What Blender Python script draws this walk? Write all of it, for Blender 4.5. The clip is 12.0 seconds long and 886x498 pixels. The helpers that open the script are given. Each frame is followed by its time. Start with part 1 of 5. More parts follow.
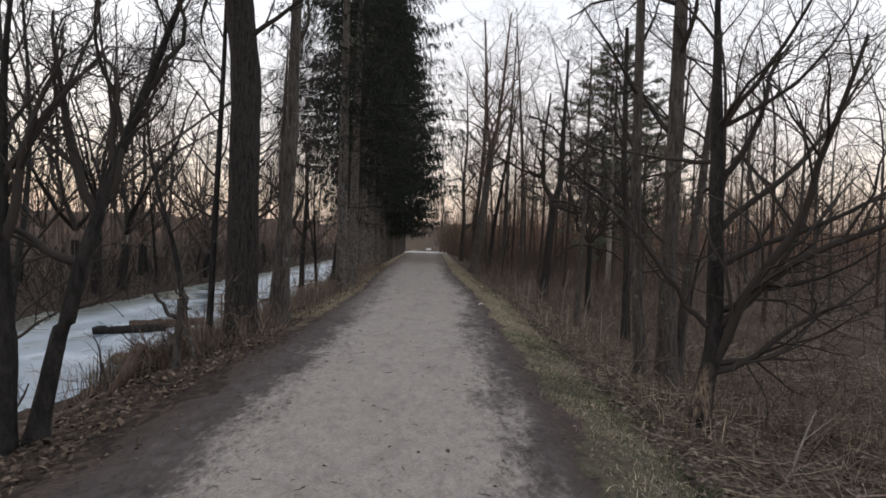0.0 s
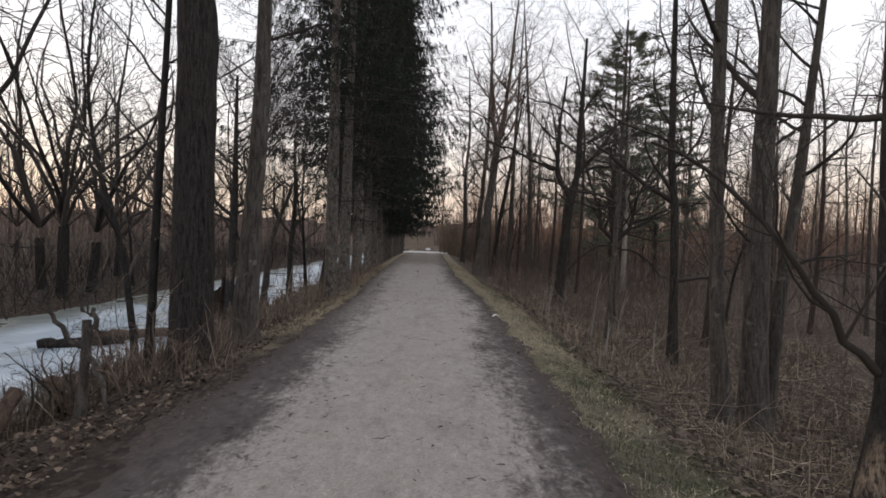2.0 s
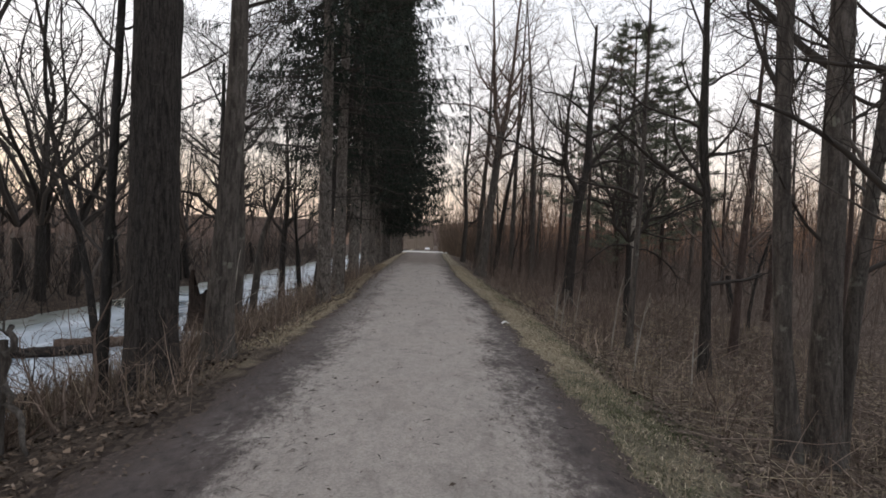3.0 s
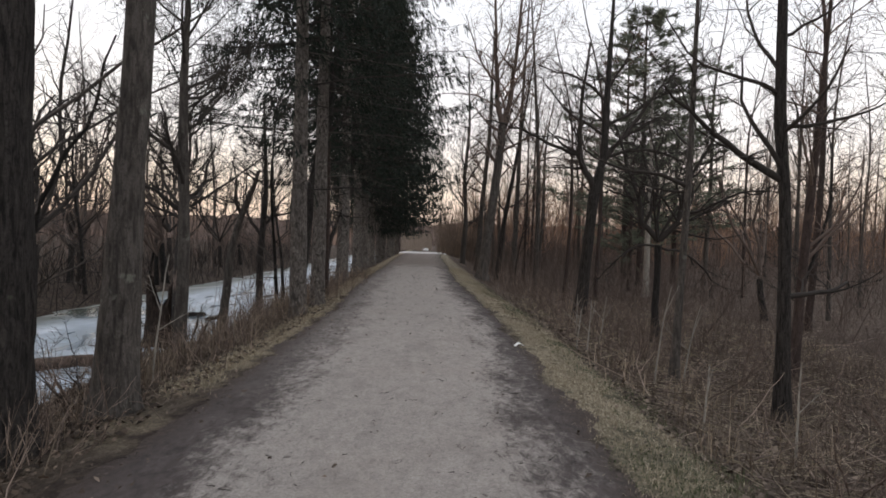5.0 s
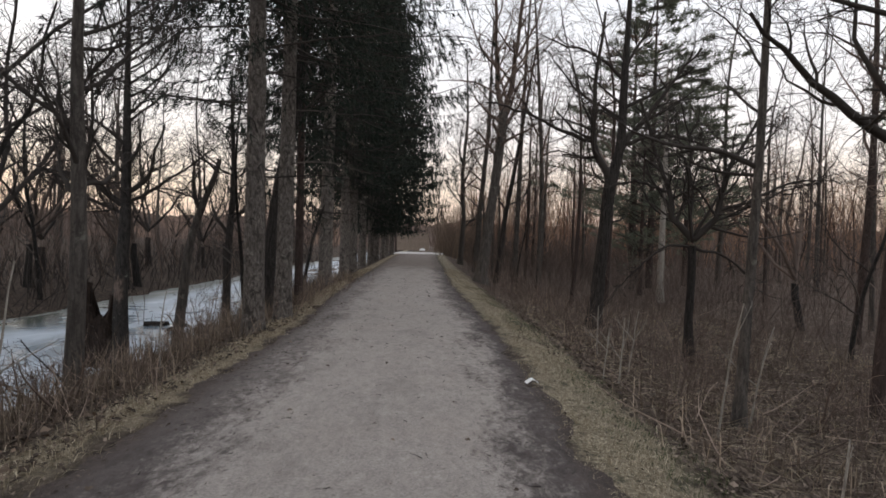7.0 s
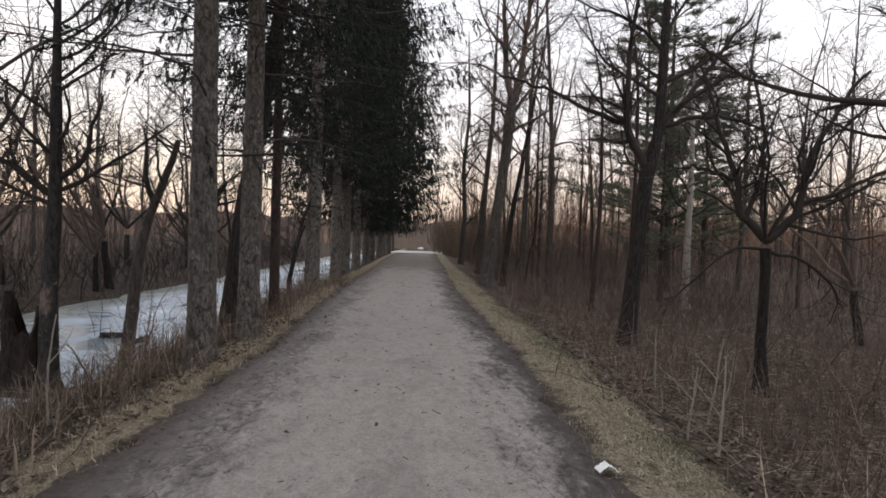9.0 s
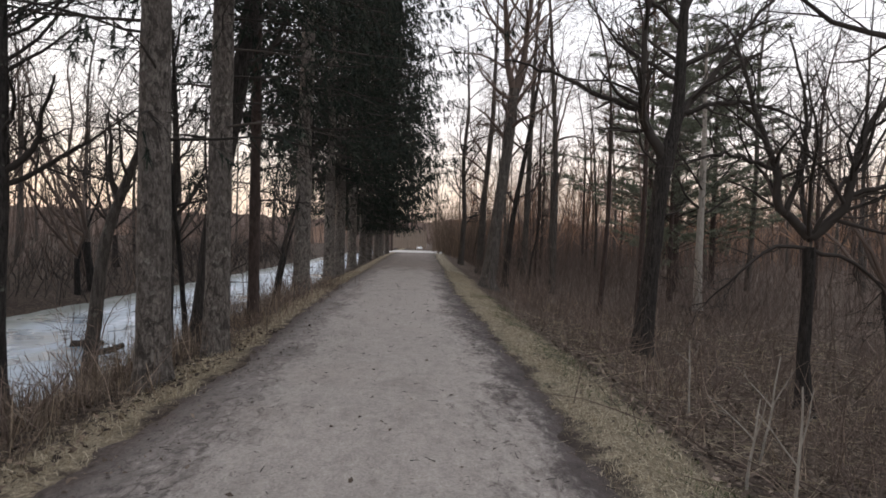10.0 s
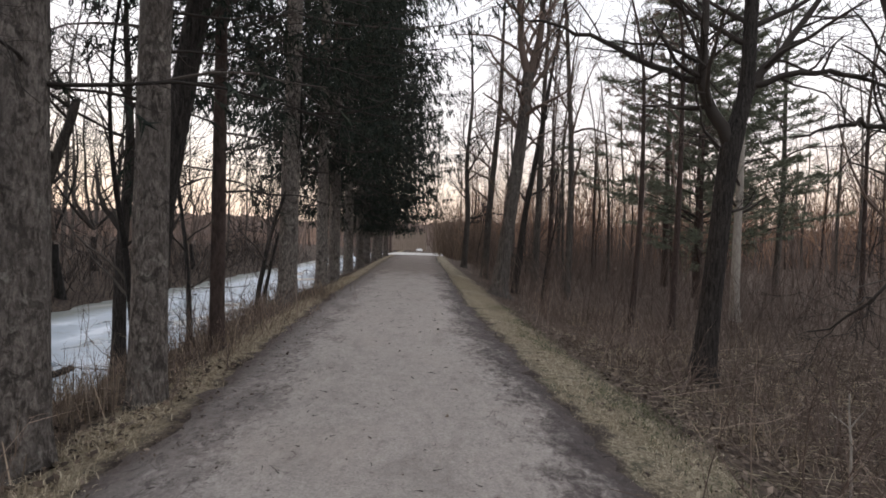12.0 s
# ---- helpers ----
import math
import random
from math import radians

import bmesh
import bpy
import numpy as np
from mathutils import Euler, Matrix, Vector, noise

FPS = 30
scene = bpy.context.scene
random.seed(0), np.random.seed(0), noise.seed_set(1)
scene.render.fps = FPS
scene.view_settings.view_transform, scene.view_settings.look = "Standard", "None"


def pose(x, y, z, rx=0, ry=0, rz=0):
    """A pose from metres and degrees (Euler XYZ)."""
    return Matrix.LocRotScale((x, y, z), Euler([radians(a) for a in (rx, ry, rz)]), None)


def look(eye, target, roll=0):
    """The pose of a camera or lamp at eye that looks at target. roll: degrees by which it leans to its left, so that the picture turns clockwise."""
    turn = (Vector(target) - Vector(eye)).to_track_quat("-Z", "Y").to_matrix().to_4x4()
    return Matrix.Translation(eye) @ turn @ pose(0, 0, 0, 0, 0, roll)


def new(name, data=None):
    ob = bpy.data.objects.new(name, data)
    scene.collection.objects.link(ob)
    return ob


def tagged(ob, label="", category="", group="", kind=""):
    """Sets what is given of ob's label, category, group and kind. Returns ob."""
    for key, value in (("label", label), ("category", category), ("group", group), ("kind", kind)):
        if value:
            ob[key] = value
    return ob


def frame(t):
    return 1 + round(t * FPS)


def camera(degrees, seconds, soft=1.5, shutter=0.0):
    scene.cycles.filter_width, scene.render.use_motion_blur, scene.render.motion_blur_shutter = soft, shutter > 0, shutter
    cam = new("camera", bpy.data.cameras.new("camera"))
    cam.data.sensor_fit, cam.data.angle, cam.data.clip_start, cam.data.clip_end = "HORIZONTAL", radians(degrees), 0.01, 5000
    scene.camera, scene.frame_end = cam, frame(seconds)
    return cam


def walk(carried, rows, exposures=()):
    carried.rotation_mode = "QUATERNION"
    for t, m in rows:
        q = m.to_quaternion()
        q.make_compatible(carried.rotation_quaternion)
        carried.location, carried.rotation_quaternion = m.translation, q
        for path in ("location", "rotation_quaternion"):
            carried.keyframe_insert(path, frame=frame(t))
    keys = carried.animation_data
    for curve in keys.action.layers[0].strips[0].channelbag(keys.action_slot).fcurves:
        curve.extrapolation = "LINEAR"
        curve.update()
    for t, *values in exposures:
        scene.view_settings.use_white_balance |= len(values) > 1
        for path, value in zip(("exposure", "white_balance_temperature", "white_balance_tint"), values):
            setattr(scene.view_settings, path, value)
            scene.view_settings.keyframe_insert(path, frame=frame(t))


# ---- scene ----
cam = camera(72.9, 12.0, soft=1.7)
METRES, EYE, TILT, LEAN, TURN = 14.6, 1.5, 0.72, 0.0, 0.0
ROWS = [
    (0.0, 0.0, 0.0, 0.0, 0.05, -1.72, -1.78),
    (0.5, 0.0, 0.0431, -0.0004, -0.02, -1.85, -1.82),
    (1.0, -0.002, 0.0853, -0.0032, -0.02, -1.78, -1.86),
    (1.5, -0.0064, 0.1299, -0.0036, -0.09, -1.91, -2.1),
    (2.0, -0.0123, 0.1698, -0.0042, -0.08, -1.74, -1.99),
    (2.5, -0.0149, 0.2138, -0.0048, -0.1, -1.87, -1.95),
    (3.0, -0.0181, 0.2558, -0.0065, -0.19, -1.78, -1.89),
    (5.0, -0.0153, 0.421, -0.0092, -0.3, -1.74, -1.65),
    (5.5, -0.0117, 0.4609, -0.0106, -0.24, -1.62, -1.56),
    (6.0, -0.0099, 0.5017, -0.0106, -0.36, -1.66, -1.65),
    (6.5, -0.0061, 0.5423, -0.0114, -0.3, -1.64, -1.55),
    (7.0, -0.0044, 0.5841, -0.012, -0.43, -1.74, -1.64),
    (9.0, -0.0149, 0.7551, -0.0133, -0.67, -1.9, -1.83),
    (9.5, -0.0148, 0.7937, -0.0141, -0.71, -1.79, -1.71),
    (10.0, -0.0113, 0.8364, -0.0149, -0.7, -1.97, -1.6),
    (10.5, -0.014, 0.8755, -0.0154, -0.78, -1.85, -1.68),
    (11.0, -0.0172, 0.9166, -0.0163, -0.84, -1.95, -1.73),
    (11.5, -0.0246, 0.958, -0.0175, -0.93, -1.79, -1.81),
    (12.0, -0.0268, 0.9969, -0.0178, -0.86, -1.8, -1.6),
]
walk(cam, [(t, pose(0, 0, EYE, TILT, LEAN, TURN) @ pose(METRES * x, METRES * y, METRES * z, 90 + pitch, roll, yaw)) for t, x, y, z, yaw, pitch, roll in ROWS],
     exposures=[(0.0, 0.09, 6420, 9.5), (5.0, 0.22, 6470, 10), (7.0, 0.18, 6470, 10), (9.0, 0.33, 6500, 11), (12.0, 0.49, 6480, 11.5)])

# ---------------------------------------------------------------- world and sun
world = bpy.data.worlds.new("evening_sky")
scene.world = world
world.use_nodes = True
wn, wl = world.node_tree.nodes, world.node_tree.links
wn.clear()
SUN_EL, SUN_AZ = 5.0, 285.0
sky = wn.new("ShaderNodeTexSky")
sky.sky_type = "NISHITA"
sky.sun_disc = False
sky.sun_elevation = radians(SUN_EL)
sky.sun_rotation = radians(SUN_AZ)
sky.air_density, sky.dust_density = 1.2, 2.0
geo = wn.new("ShaderNodeTexCoord")
sep = wn.new("ShaderNodeSeparateXYZ")
wl.new(geo.outputs["Generated"], sep.inputs[0])
ramp = wn.new("ShaderNodeValToRGB")
els = ramp.color_ramp.elements
els[0].position, els[0].color = 0.0, (0.96, 0.73, 0.59, 1)
els[1].position, els[1].color = 1.0, (0.88, 0.92, 1.0, 1)
for at, col in ((0.07, (1.0, 0.83, 0.73, 1)), (0.17, (0.98, 0.91, 0.92, 1)), (0.36, (0.95, 0.945, 1.0, 1))):
    e = els.new(at)
    e.color = col
wl.new(sep.outputs["Z"], ramp.inputs[0])
cloud = wn.new("ShaderNodeTexNoise")
cloud.inputs["Scale"].default_value = 2.2
cloud.inputs["Detail"].default_value = 5
wl.new(geo.outputs["Generated"], cloud.inputs["Vector"])
cmix = wn.new("ShaderNodeMix")
cmix.data_type = "RGBA"
cmix.blend_type = "MULTIPLY"
cmix.inputs[0].default_value = 0.16
wl.new(ramp.outputs[0], cmix.inputs[6])
wl.new(cloud.outputs["Fac"], cmix.inputs[7])
veil = wn.new("ShaderNodeBackground")
veil.inputs[1].default_value = 1.0
wl.new(cmix.outputs[2], veil.inputs[0])
clear = wn.new("ShaderNodeBackground")
clear.inputs[1].default_value = 0.06
wl.new(sky.outputs[0], clear.inputs[0])
both = wn.new("ShaderNodeAddShader")
wl.new(veil.outputs[0], both.inputs[0])
wl.new(clear.outputs[0], both.inputs[1])
wout = wn.new("ShaderNodeOutputWorld")
wl.new(both.outputs[0], wout.inputs[0])

sun = bpy.data.lights.new("sun", "SUN")
sun.energy, sun.angle, sun.color = 0.5, radians(14), (1.0, 0.75, 0.58)
az, el = radians(SUN_AZ), radians(SUN_EL)
sun_ob = new("sun", sun)
sun_ob.matrix_world = look((math.sin(az) * 60 * math.cos(el), math.cos(az) * 60 * math.cos(el), 60 * math.sin(el)), (0, 0, 0))


# ---------------------------------------------------------------- materials
class Mat:
    """A small builder of node materials."""

    def __init__(self, name, rough=0.9, spec=0.25):
        self.m = bpy.data.materials.new(name)
        self.m.use_nodes = True
        self.n, self.l = self.m.node_tree.nodes, self.m.node_tree.links
        self.b = self.n["Principled BSDF"]
        self.b.inputs["Roughness"].default_value = rough
        self.b.inputs["Specular IOR Level"].default_value = spec
        self.co = self.n.new("ShaderNodeTexCoord").outputs["Object"]

    def scaled(self, s):
        mp = self.n.new("ShaderNodeMapping")
        mp.inputs["Scale"].default_value = s
        self.l.new(self.co, mp.inputs[0])
        return mp.outputs[0]

    def noise(self, scale, detail=4, rough=0.6, vec=None, dist=0.0):
        t = self.n.new("ShaderNodeTexNoise")
        t.inputs["Scale"].default_value = scale
        t.inputs["Detail"].default_value = detail
        t.inputs["Roughness"].default_value = rough
        t.inputs["Distortion"].default_value = dist
        self.l.new(vec if vec is not None else self.co, t.inputs["Vector"])
        return t.outputs["Fac"]

    def voronoi(self, scale, vec=None, feature="F1", out="Distance"):
        t = self.n.new("ShaderNodeTexVoronoi")
        t.feature = feature
        t.inputs["Scale"].default_value = scale
        self.l.new(vec if vec is not None else self.co, t.inputs["Vector"])
        return t.outputs[out]

    def ramp(self, fac, stops):
        r = self.n.new("ShaderNodeValToRGB")
        e = r.color_ramp.elements
        e[0].position, e[0].color = stops[0][0], (*stops[0][1], 1)
        e[1].position, e[1].color = stops[-1][0], (*stops[-1][1], 1)
        for at, c in stops[1:-1]:
            e.new(at).color = (*c, 1)
        self.l.new(fac, r.inputs[0])
        return r.outputs[0]

    def span(self, fac, a, b, lo=0.0, hi=1.0):
        r = self.n.new("ShaderNodeMapRange")
        r.interpolation_type = "SMOOTHSTEP"
        for i, v in enumerate((a, b, lo, hi)):
            r.inputs[i + 1].default_value = v
        self.l.new(fac, r.inputs[0])
        return r.outputs[0]

    def mix(self, fac, a, b, blend="MIX"):
        x = self.n.new("ShaderNodeMix")
        x.data_type, x.blend_type = "RGBA", blend
        for i, v in ((0, fac), (6, a), (7, b)):
            if isinstance(v, (int, float)):
                x.inputs[i].default_value = v
            elif isinstance(v, tuple):
                x.inputs[i].default_value = (*v, 1)
            else:
                self.l.new(v, x.inputs[i])
        return x.outputs[2]

    def math(self, op, a, b=0.0):
        x = self.n.new("ShaderNodeMath")
        x.operation = op
        for i, v in enumerate((a, b)):
            if isinstance(v, (int, float)):
                x.inputs[i].default_value = v
            else:
                self.l.new(v, x.inputs[i])
        return x.outputs[0]

    def axis(self, name):
        s = self.n.new("ShaderNodeSeparateXYZ")
        self.l.new(self.co, s.inputs[0])
        return s.outputs[name]

    def across(self):
        """Sideways place measured from the swinging path."""
        y = self.axis("Y")
        aside = self.math("ADD", self.span(y, 16, 32, 0, 0.6), self.span(y, 28, 62, 0, 0.6))
        return self.math("ADD", self.axis("X"), aside)

    def island(self):
        return self.n.new("ShaderNodeNewGeometry").outputs["Random Per Island"]

    def rand(self):
        return self.n.new("ShaderNodeObjectInfo").outputs["Random"]

    def done(self, colour, bump=None, strength=0.5, dist=0.02):
        self.l.new(colour, self.b.inputs["Base Color"])
        if bump is not None:
            bp = self.n.new("ShaderNodeBump")
            bp.inputs["Strength"].default_value = strength
            bp.inputs["Distance"].default_value = dist
            self.l.new(bump, bp.inputs["Height"])
            self.l.new(bp.outputs[0], self.b.inputs["Normal"])
        return self.m


def bark(name, dark, light, lichen, amount, stretch=5.0, scale=9.0, deep=0.03, gnaw=None, knots=0.0):
    m = Mat(name, 0.92, 0.15)
    dark, light = [(c[0] * 0.95, c[1], c[2] * 1.05) for c in (dark, light)]
    v = m.scaled((stretch, stretch, 1.0))
    ridge = m.noise(scale / 2, 5, 0.65, v, 0.6)
    fine = m.noise(45, 4, 0.7)
    col = m.ramp(ridge, [(0.32, dark), (0.62, light)])
    col = m.mix(m.span(fine, 0.3, 0.75), col, m.mix(0.45, col, dark), "MIX")
    patch = m.span(m.noise(4.5, 5, 0.7), 0.66 - amount, 0.74 - amount * 0.7)
    col = m.mix(m.math("MULTIPLY", patch, 0.7), col, lichen)
    blot = m.noise(30.0, 5, 0.75, m.scaled((1.0, 1.0, 0.42)), 0.6)
    col = m.mix(m.span(blot, 0.5, 0.66, 0, 0.7), col, dark)
    if knots:
        scar = m.noise(6.5, 5, 0.7, m.scaled((1.0, 1.0, 0.7)), 0.8)
        col = m.mix(m.span(scar, 0.52, 0.62, 0, knots), col, dark)
        col = m.mix(m.span(m.noise(2.1, 4, 0.6), 0.45, 0.65, 0, 0.5), col, tuple(c * 0.5 + l * 0.28 for c, l in zip(dark, light)))
    if gnaw:
        colour, lo, hi = gnaw
        z = m.math("ADD", m.axis("Z"), m.math("MULTIPLY", m.math("SUBTRACT", m.noise(7, 6, 0.75, m.scaled((1.6, 1.6, 0.5))), 0.5), 1.5))
        bare = m.math("MULTIPLY", m.span(z, lo, lo + 0.25), m.span(z, hi - 0.25, hi, 1, 0))
        bare = m.math("MULTIPLY", bare, m.span(m.math("ADD", m.axis("Y"), m.math("MULTIPLY", m.axis("X"), 0.8)), 0.02, -0.09))
        col = m.mix(m.math("MULTIPLY", bare, m.span(m.noise(40, 4, 0.7, m.scaled((1.0, 1.0, 0.25))), 0.35, 0.6, 0.05, 0.9)), col, colour)
    col = m.mix(m.span(m.rand(), 0, 1, 0.0, 0.35), col, dark)
    return m.done(col, m.math("ADD", ridge, m.math("MULTIPLY", fine, 0.25)), 0.9, deep)


M_BARK_DARK = bark("dark_furrowed_bark", (0.013, 0.011, 0.0102), (0.085, 0.072, 0.063), (0.11, 0.115, 0.09), 0.02, 8, 9, 0.07)
M_BARK_GREY = bark("grey_bark", (0.036, 0.030, 0.026), (0.150, 0.128, 0.110), (0.21, 0.215, 0.18), 0.07, 6, 7, 0.04)
M_BARK_SPRUCE = bark("flaky_spruce_bark", (0.032, 0.026, 0.022), (0.34, 0.29, 0.25), (0.40, 0.385, 0.345), 0.09, 2.6, 20, 0.05, None, 0.75)
M_BARK_LICHEN = bark("spotted_bark", (0.013, 0.0115, 0.0105), (0.055, 0.048, 0.043), (0.27, 0.275, 0.24), 0.02, 3, 10, 0.02)
M_BARK_GNAWED = bark("spotted_bark_with_gnawed_foot", (0.013, 0.0115, 0.0105), (0.055, 0.048, 0.043), (0.27, 0.275, 0.24), 0.02, 3, 10, 0.02, ((0.34, 0.26, 0.195), 0.1, 0.85))
M_BARK_PEELED = bark("spotted_bark_with_peeled_patch", (0.016, 0.014, 0.013), (0.085, 0.074, 0.066), (0.27, 0.275, 0.24), 0.05, 4, 10, 0.02, ((0.25, 0.19, 0.16), 1.3, 2.0))
M_LOG = bark("brown_log_bark", (0.05, 0.034, 0.026), (0.21, 0.145, 0.11), (0.24, 0.20, 0.16), 0.05, 5, 9, 0.03)
M_BARK_RED = bark("reddish_bark", (0.030, 0.021, 0.018), (0.105, 0.074, 0.062), (0.14, 0.13, 0.11), 0.04, 3, 12, 0.02)
M_BARK_PALE = bark("pale_bark", (0.20, 0.17, 0.14), (0.44, 0.39, 0.33), (0.36, 0.35, 0.30), 0.06, 3, 12, 0.01)
M_WOOD_ROT = bark("rotten_wood", (0.016, 0.011, 0.009), (0.075, 0.052, 0.04), (0.09, 0.09, 0.055), 0.05, 6, 9, 0.05)


def twig_mat(name, a, b):
    m = Mat(name, 0.9, 0.15)
    mean = tuple(u * 0.72 + v * 0.28 for u, v in zip(a, b))
    col = m.ramp(m.island(), [(0.0, a), (0.68, mean), (1.0, b)])
    col = m.mix(m.span(m.rand(), 0, 1, 0.0, 0.3), col, a)
    return m.done(col)


M_TWIG = twig_mat("dark_twigs", (0.028, 0.0245, 0.022), (0.096, 0.083, 0.074))
M_TWIG_BROWN = twig_mat("brown_twigs", (0.075, 0.058, 0.050), (0.21, 0.163, 0.136))
M_TWIG_RED = twig_mat("reddish_twigs", (0.088, 0.068, 0.058), (0.26, 0.198, 0.166))
# russet leaf tone with the low sun on the far trees painted in
M_TWIG_RUSSET_LIT = twig_mat("russet_sunset_tinted_twigs", (0.17, 0.105, 0.072), (0.46, 0.29, 0.195))
M_TWIG_TAN = twig_mat("tan_twigs", (0.10, 0.076, 0.059), (0.28, 0.21, 0.155))
M_STEM = twig_mat("dry_stems", (0.074, 0.055, 0.046), (0.42, 0.325, 0.265))
M_STRAW = twig_mat("dry_straw", (0.19, 0.155, 0.105), (0.66, 0.57, 0.42))
M_RUSSET = twig_mat("russet_grass", (0.085, 0.066, 0.05), (0.40, 0.315, 0.235))
M_GREEN = twig_mat("short_green_grass", (0.045, 0.055, 0.027), (0.15, 0.16, 0.085))
M_NEEDLE = twig_mat("spruce_needles", (0.013, 0.018, 0.015), (0.056, 0.067, 0.050))
M_NEEDLE_PINE = twig_mat("pine_needles", (0.10, 0.115, 0.085), (0.24, 0.25, 0.18))
M_NEEDLE_BROWN = twig_mat("browned_needles", (0.10, 0.068, 0.05), (0.23, 0.155, 0.11))
M_LEAF_WET = twig_mat("damp_fallen_leaves", (0.026, 0.02, 0.016), (0.21, 0.155, 0.115))
M_LEAF = twig_mat("fallen_leaves", (0.040, 0.030, 0.024), (0.30, 0.235, 0.185))


def ground_mat():
    m = Mat("leafy_soil", 0.95, 0.1)
    x = m.across()
    big, mid, fine = m.noise(0.35, 3), m.noise(2.3, 5, 0.65), m.noise(17, 5, 0.7)
    chips = m.voronoi(19, m.scaled((1.0, 0.7, 1.0)), out="Color")
    col = m.ramp(fine, [(0.28, (0.022, 0.017, 0.014)), (0.5, (0.092, 0.068, 0.054)), (0.72, (0.24, 0.185, 0.145))])
    col = m.mix(0.5, col, m.ramp(chips, [(0.2, (0.022, 0.018, 0.015)), (0.55, (0.10, 0.076, 0.06)), (0.85, (0.32, 0.255, 0.2))]))
    col = m.mix(m.span(big, 0.42, 0.62, 0, 0.45), col, (0.055, 0.038, 0.032))
    xw = m.math("ADD", x, m.math("MULTIPLY", m.math("SUBTRACT", mid, 0.5), 0.9))
    verge = m.math("MULTIPLY", m.span(xw, 0.9, 1.15), m.span(xw, 1.7, 2.2, 1, 0))
    tuft = m.noise(42, 5, 0.75, m.scaled((1.0, 0.75, 1.0)), 0.6)
    straw = m.ramp(tuft, [(0.32, (0.075, 0.064, 0.045)), (0.5, (0.30, 0.255, 0.18)), (0.68, (0.62, 0.54, 0.40))])
    tump = m.noise(9.5, 5, 0.72, m.scaled((1.0, 0.8, 1.0)), 0.8)
    straw = m.mix(m.span(tump, 0.5, 0.62, 0, 0.75), straw, (0.075, 0.066, 0.045))
    straw = m.mix(m.span(mid, 0.54, 0.66, 0, 0.75), straw, (0.055, 0.06, 0.04))
    yw = m.math("ADD", m.axis("Y"), m.math("MULTIPLY", m.math("SUBTRACT", big, 0.5), 14.0))
    straw = m.mix(m.span(yw, 6.0, 13.0, 0.8, 0.0), straw, m.ramp(fine, [(0.3, (0.035, 0.035, 0.025)), (0.7, (0.125, 0.12, 0.085))]))
    col = m.mix(m.math("MULTIPLY", verge, 0.85), col, straw)
    seam = m.math("MULTIPLY", m.span(xw, 0.7, 0.9), m.span(xw, 1.02, 1.2, 1, 0))
    col = m.mix(m.math("MULTIPLY", seam, 0.8), col, (0.052, 0.042, 0.038))
    col = m.mix(m.span(xw, -2.7, -3.1, 0, 0.45), col, (0.032, 0.025, 0.02))
    soil = m.math("MULTIPLY", m.span(xw, -3.0, -2.65), m.span(xw, -2.2, -1.9, 1, 0))
    col = m.mix(m.math("MULTIPLY", soil, 0.6), col, (0.035, 0.029, 0.026))
    lane = m.math("MULTIPLY", m.span(xw, -3.2, -2.95), m.span(xw, -2.65, -2.4, 1, 0))
    lane = m.math("MULTIPLY", lane, m.math("MULTIPLY", m.span(yw, 9.0, 15.0), m.span(mid, 0.3, 0.42)))
    col = m.mix(m.math("MULTIPLY", lane, 0.9), col, m.ramp(tuft, [(0.3, (0.10, 0.082, 0.056)), (0.5, (0.30, 0.25, 0.175)), (0.7, (0.56, 0.475, 0.345))]))
    return m.done(col, m.math("ADD", m.math("ADD", fine, m.math("MULTIPLY", tuft, 0.6)), m.math("MULTIPLY", mid, 1.5)), 0.9, 0.05)


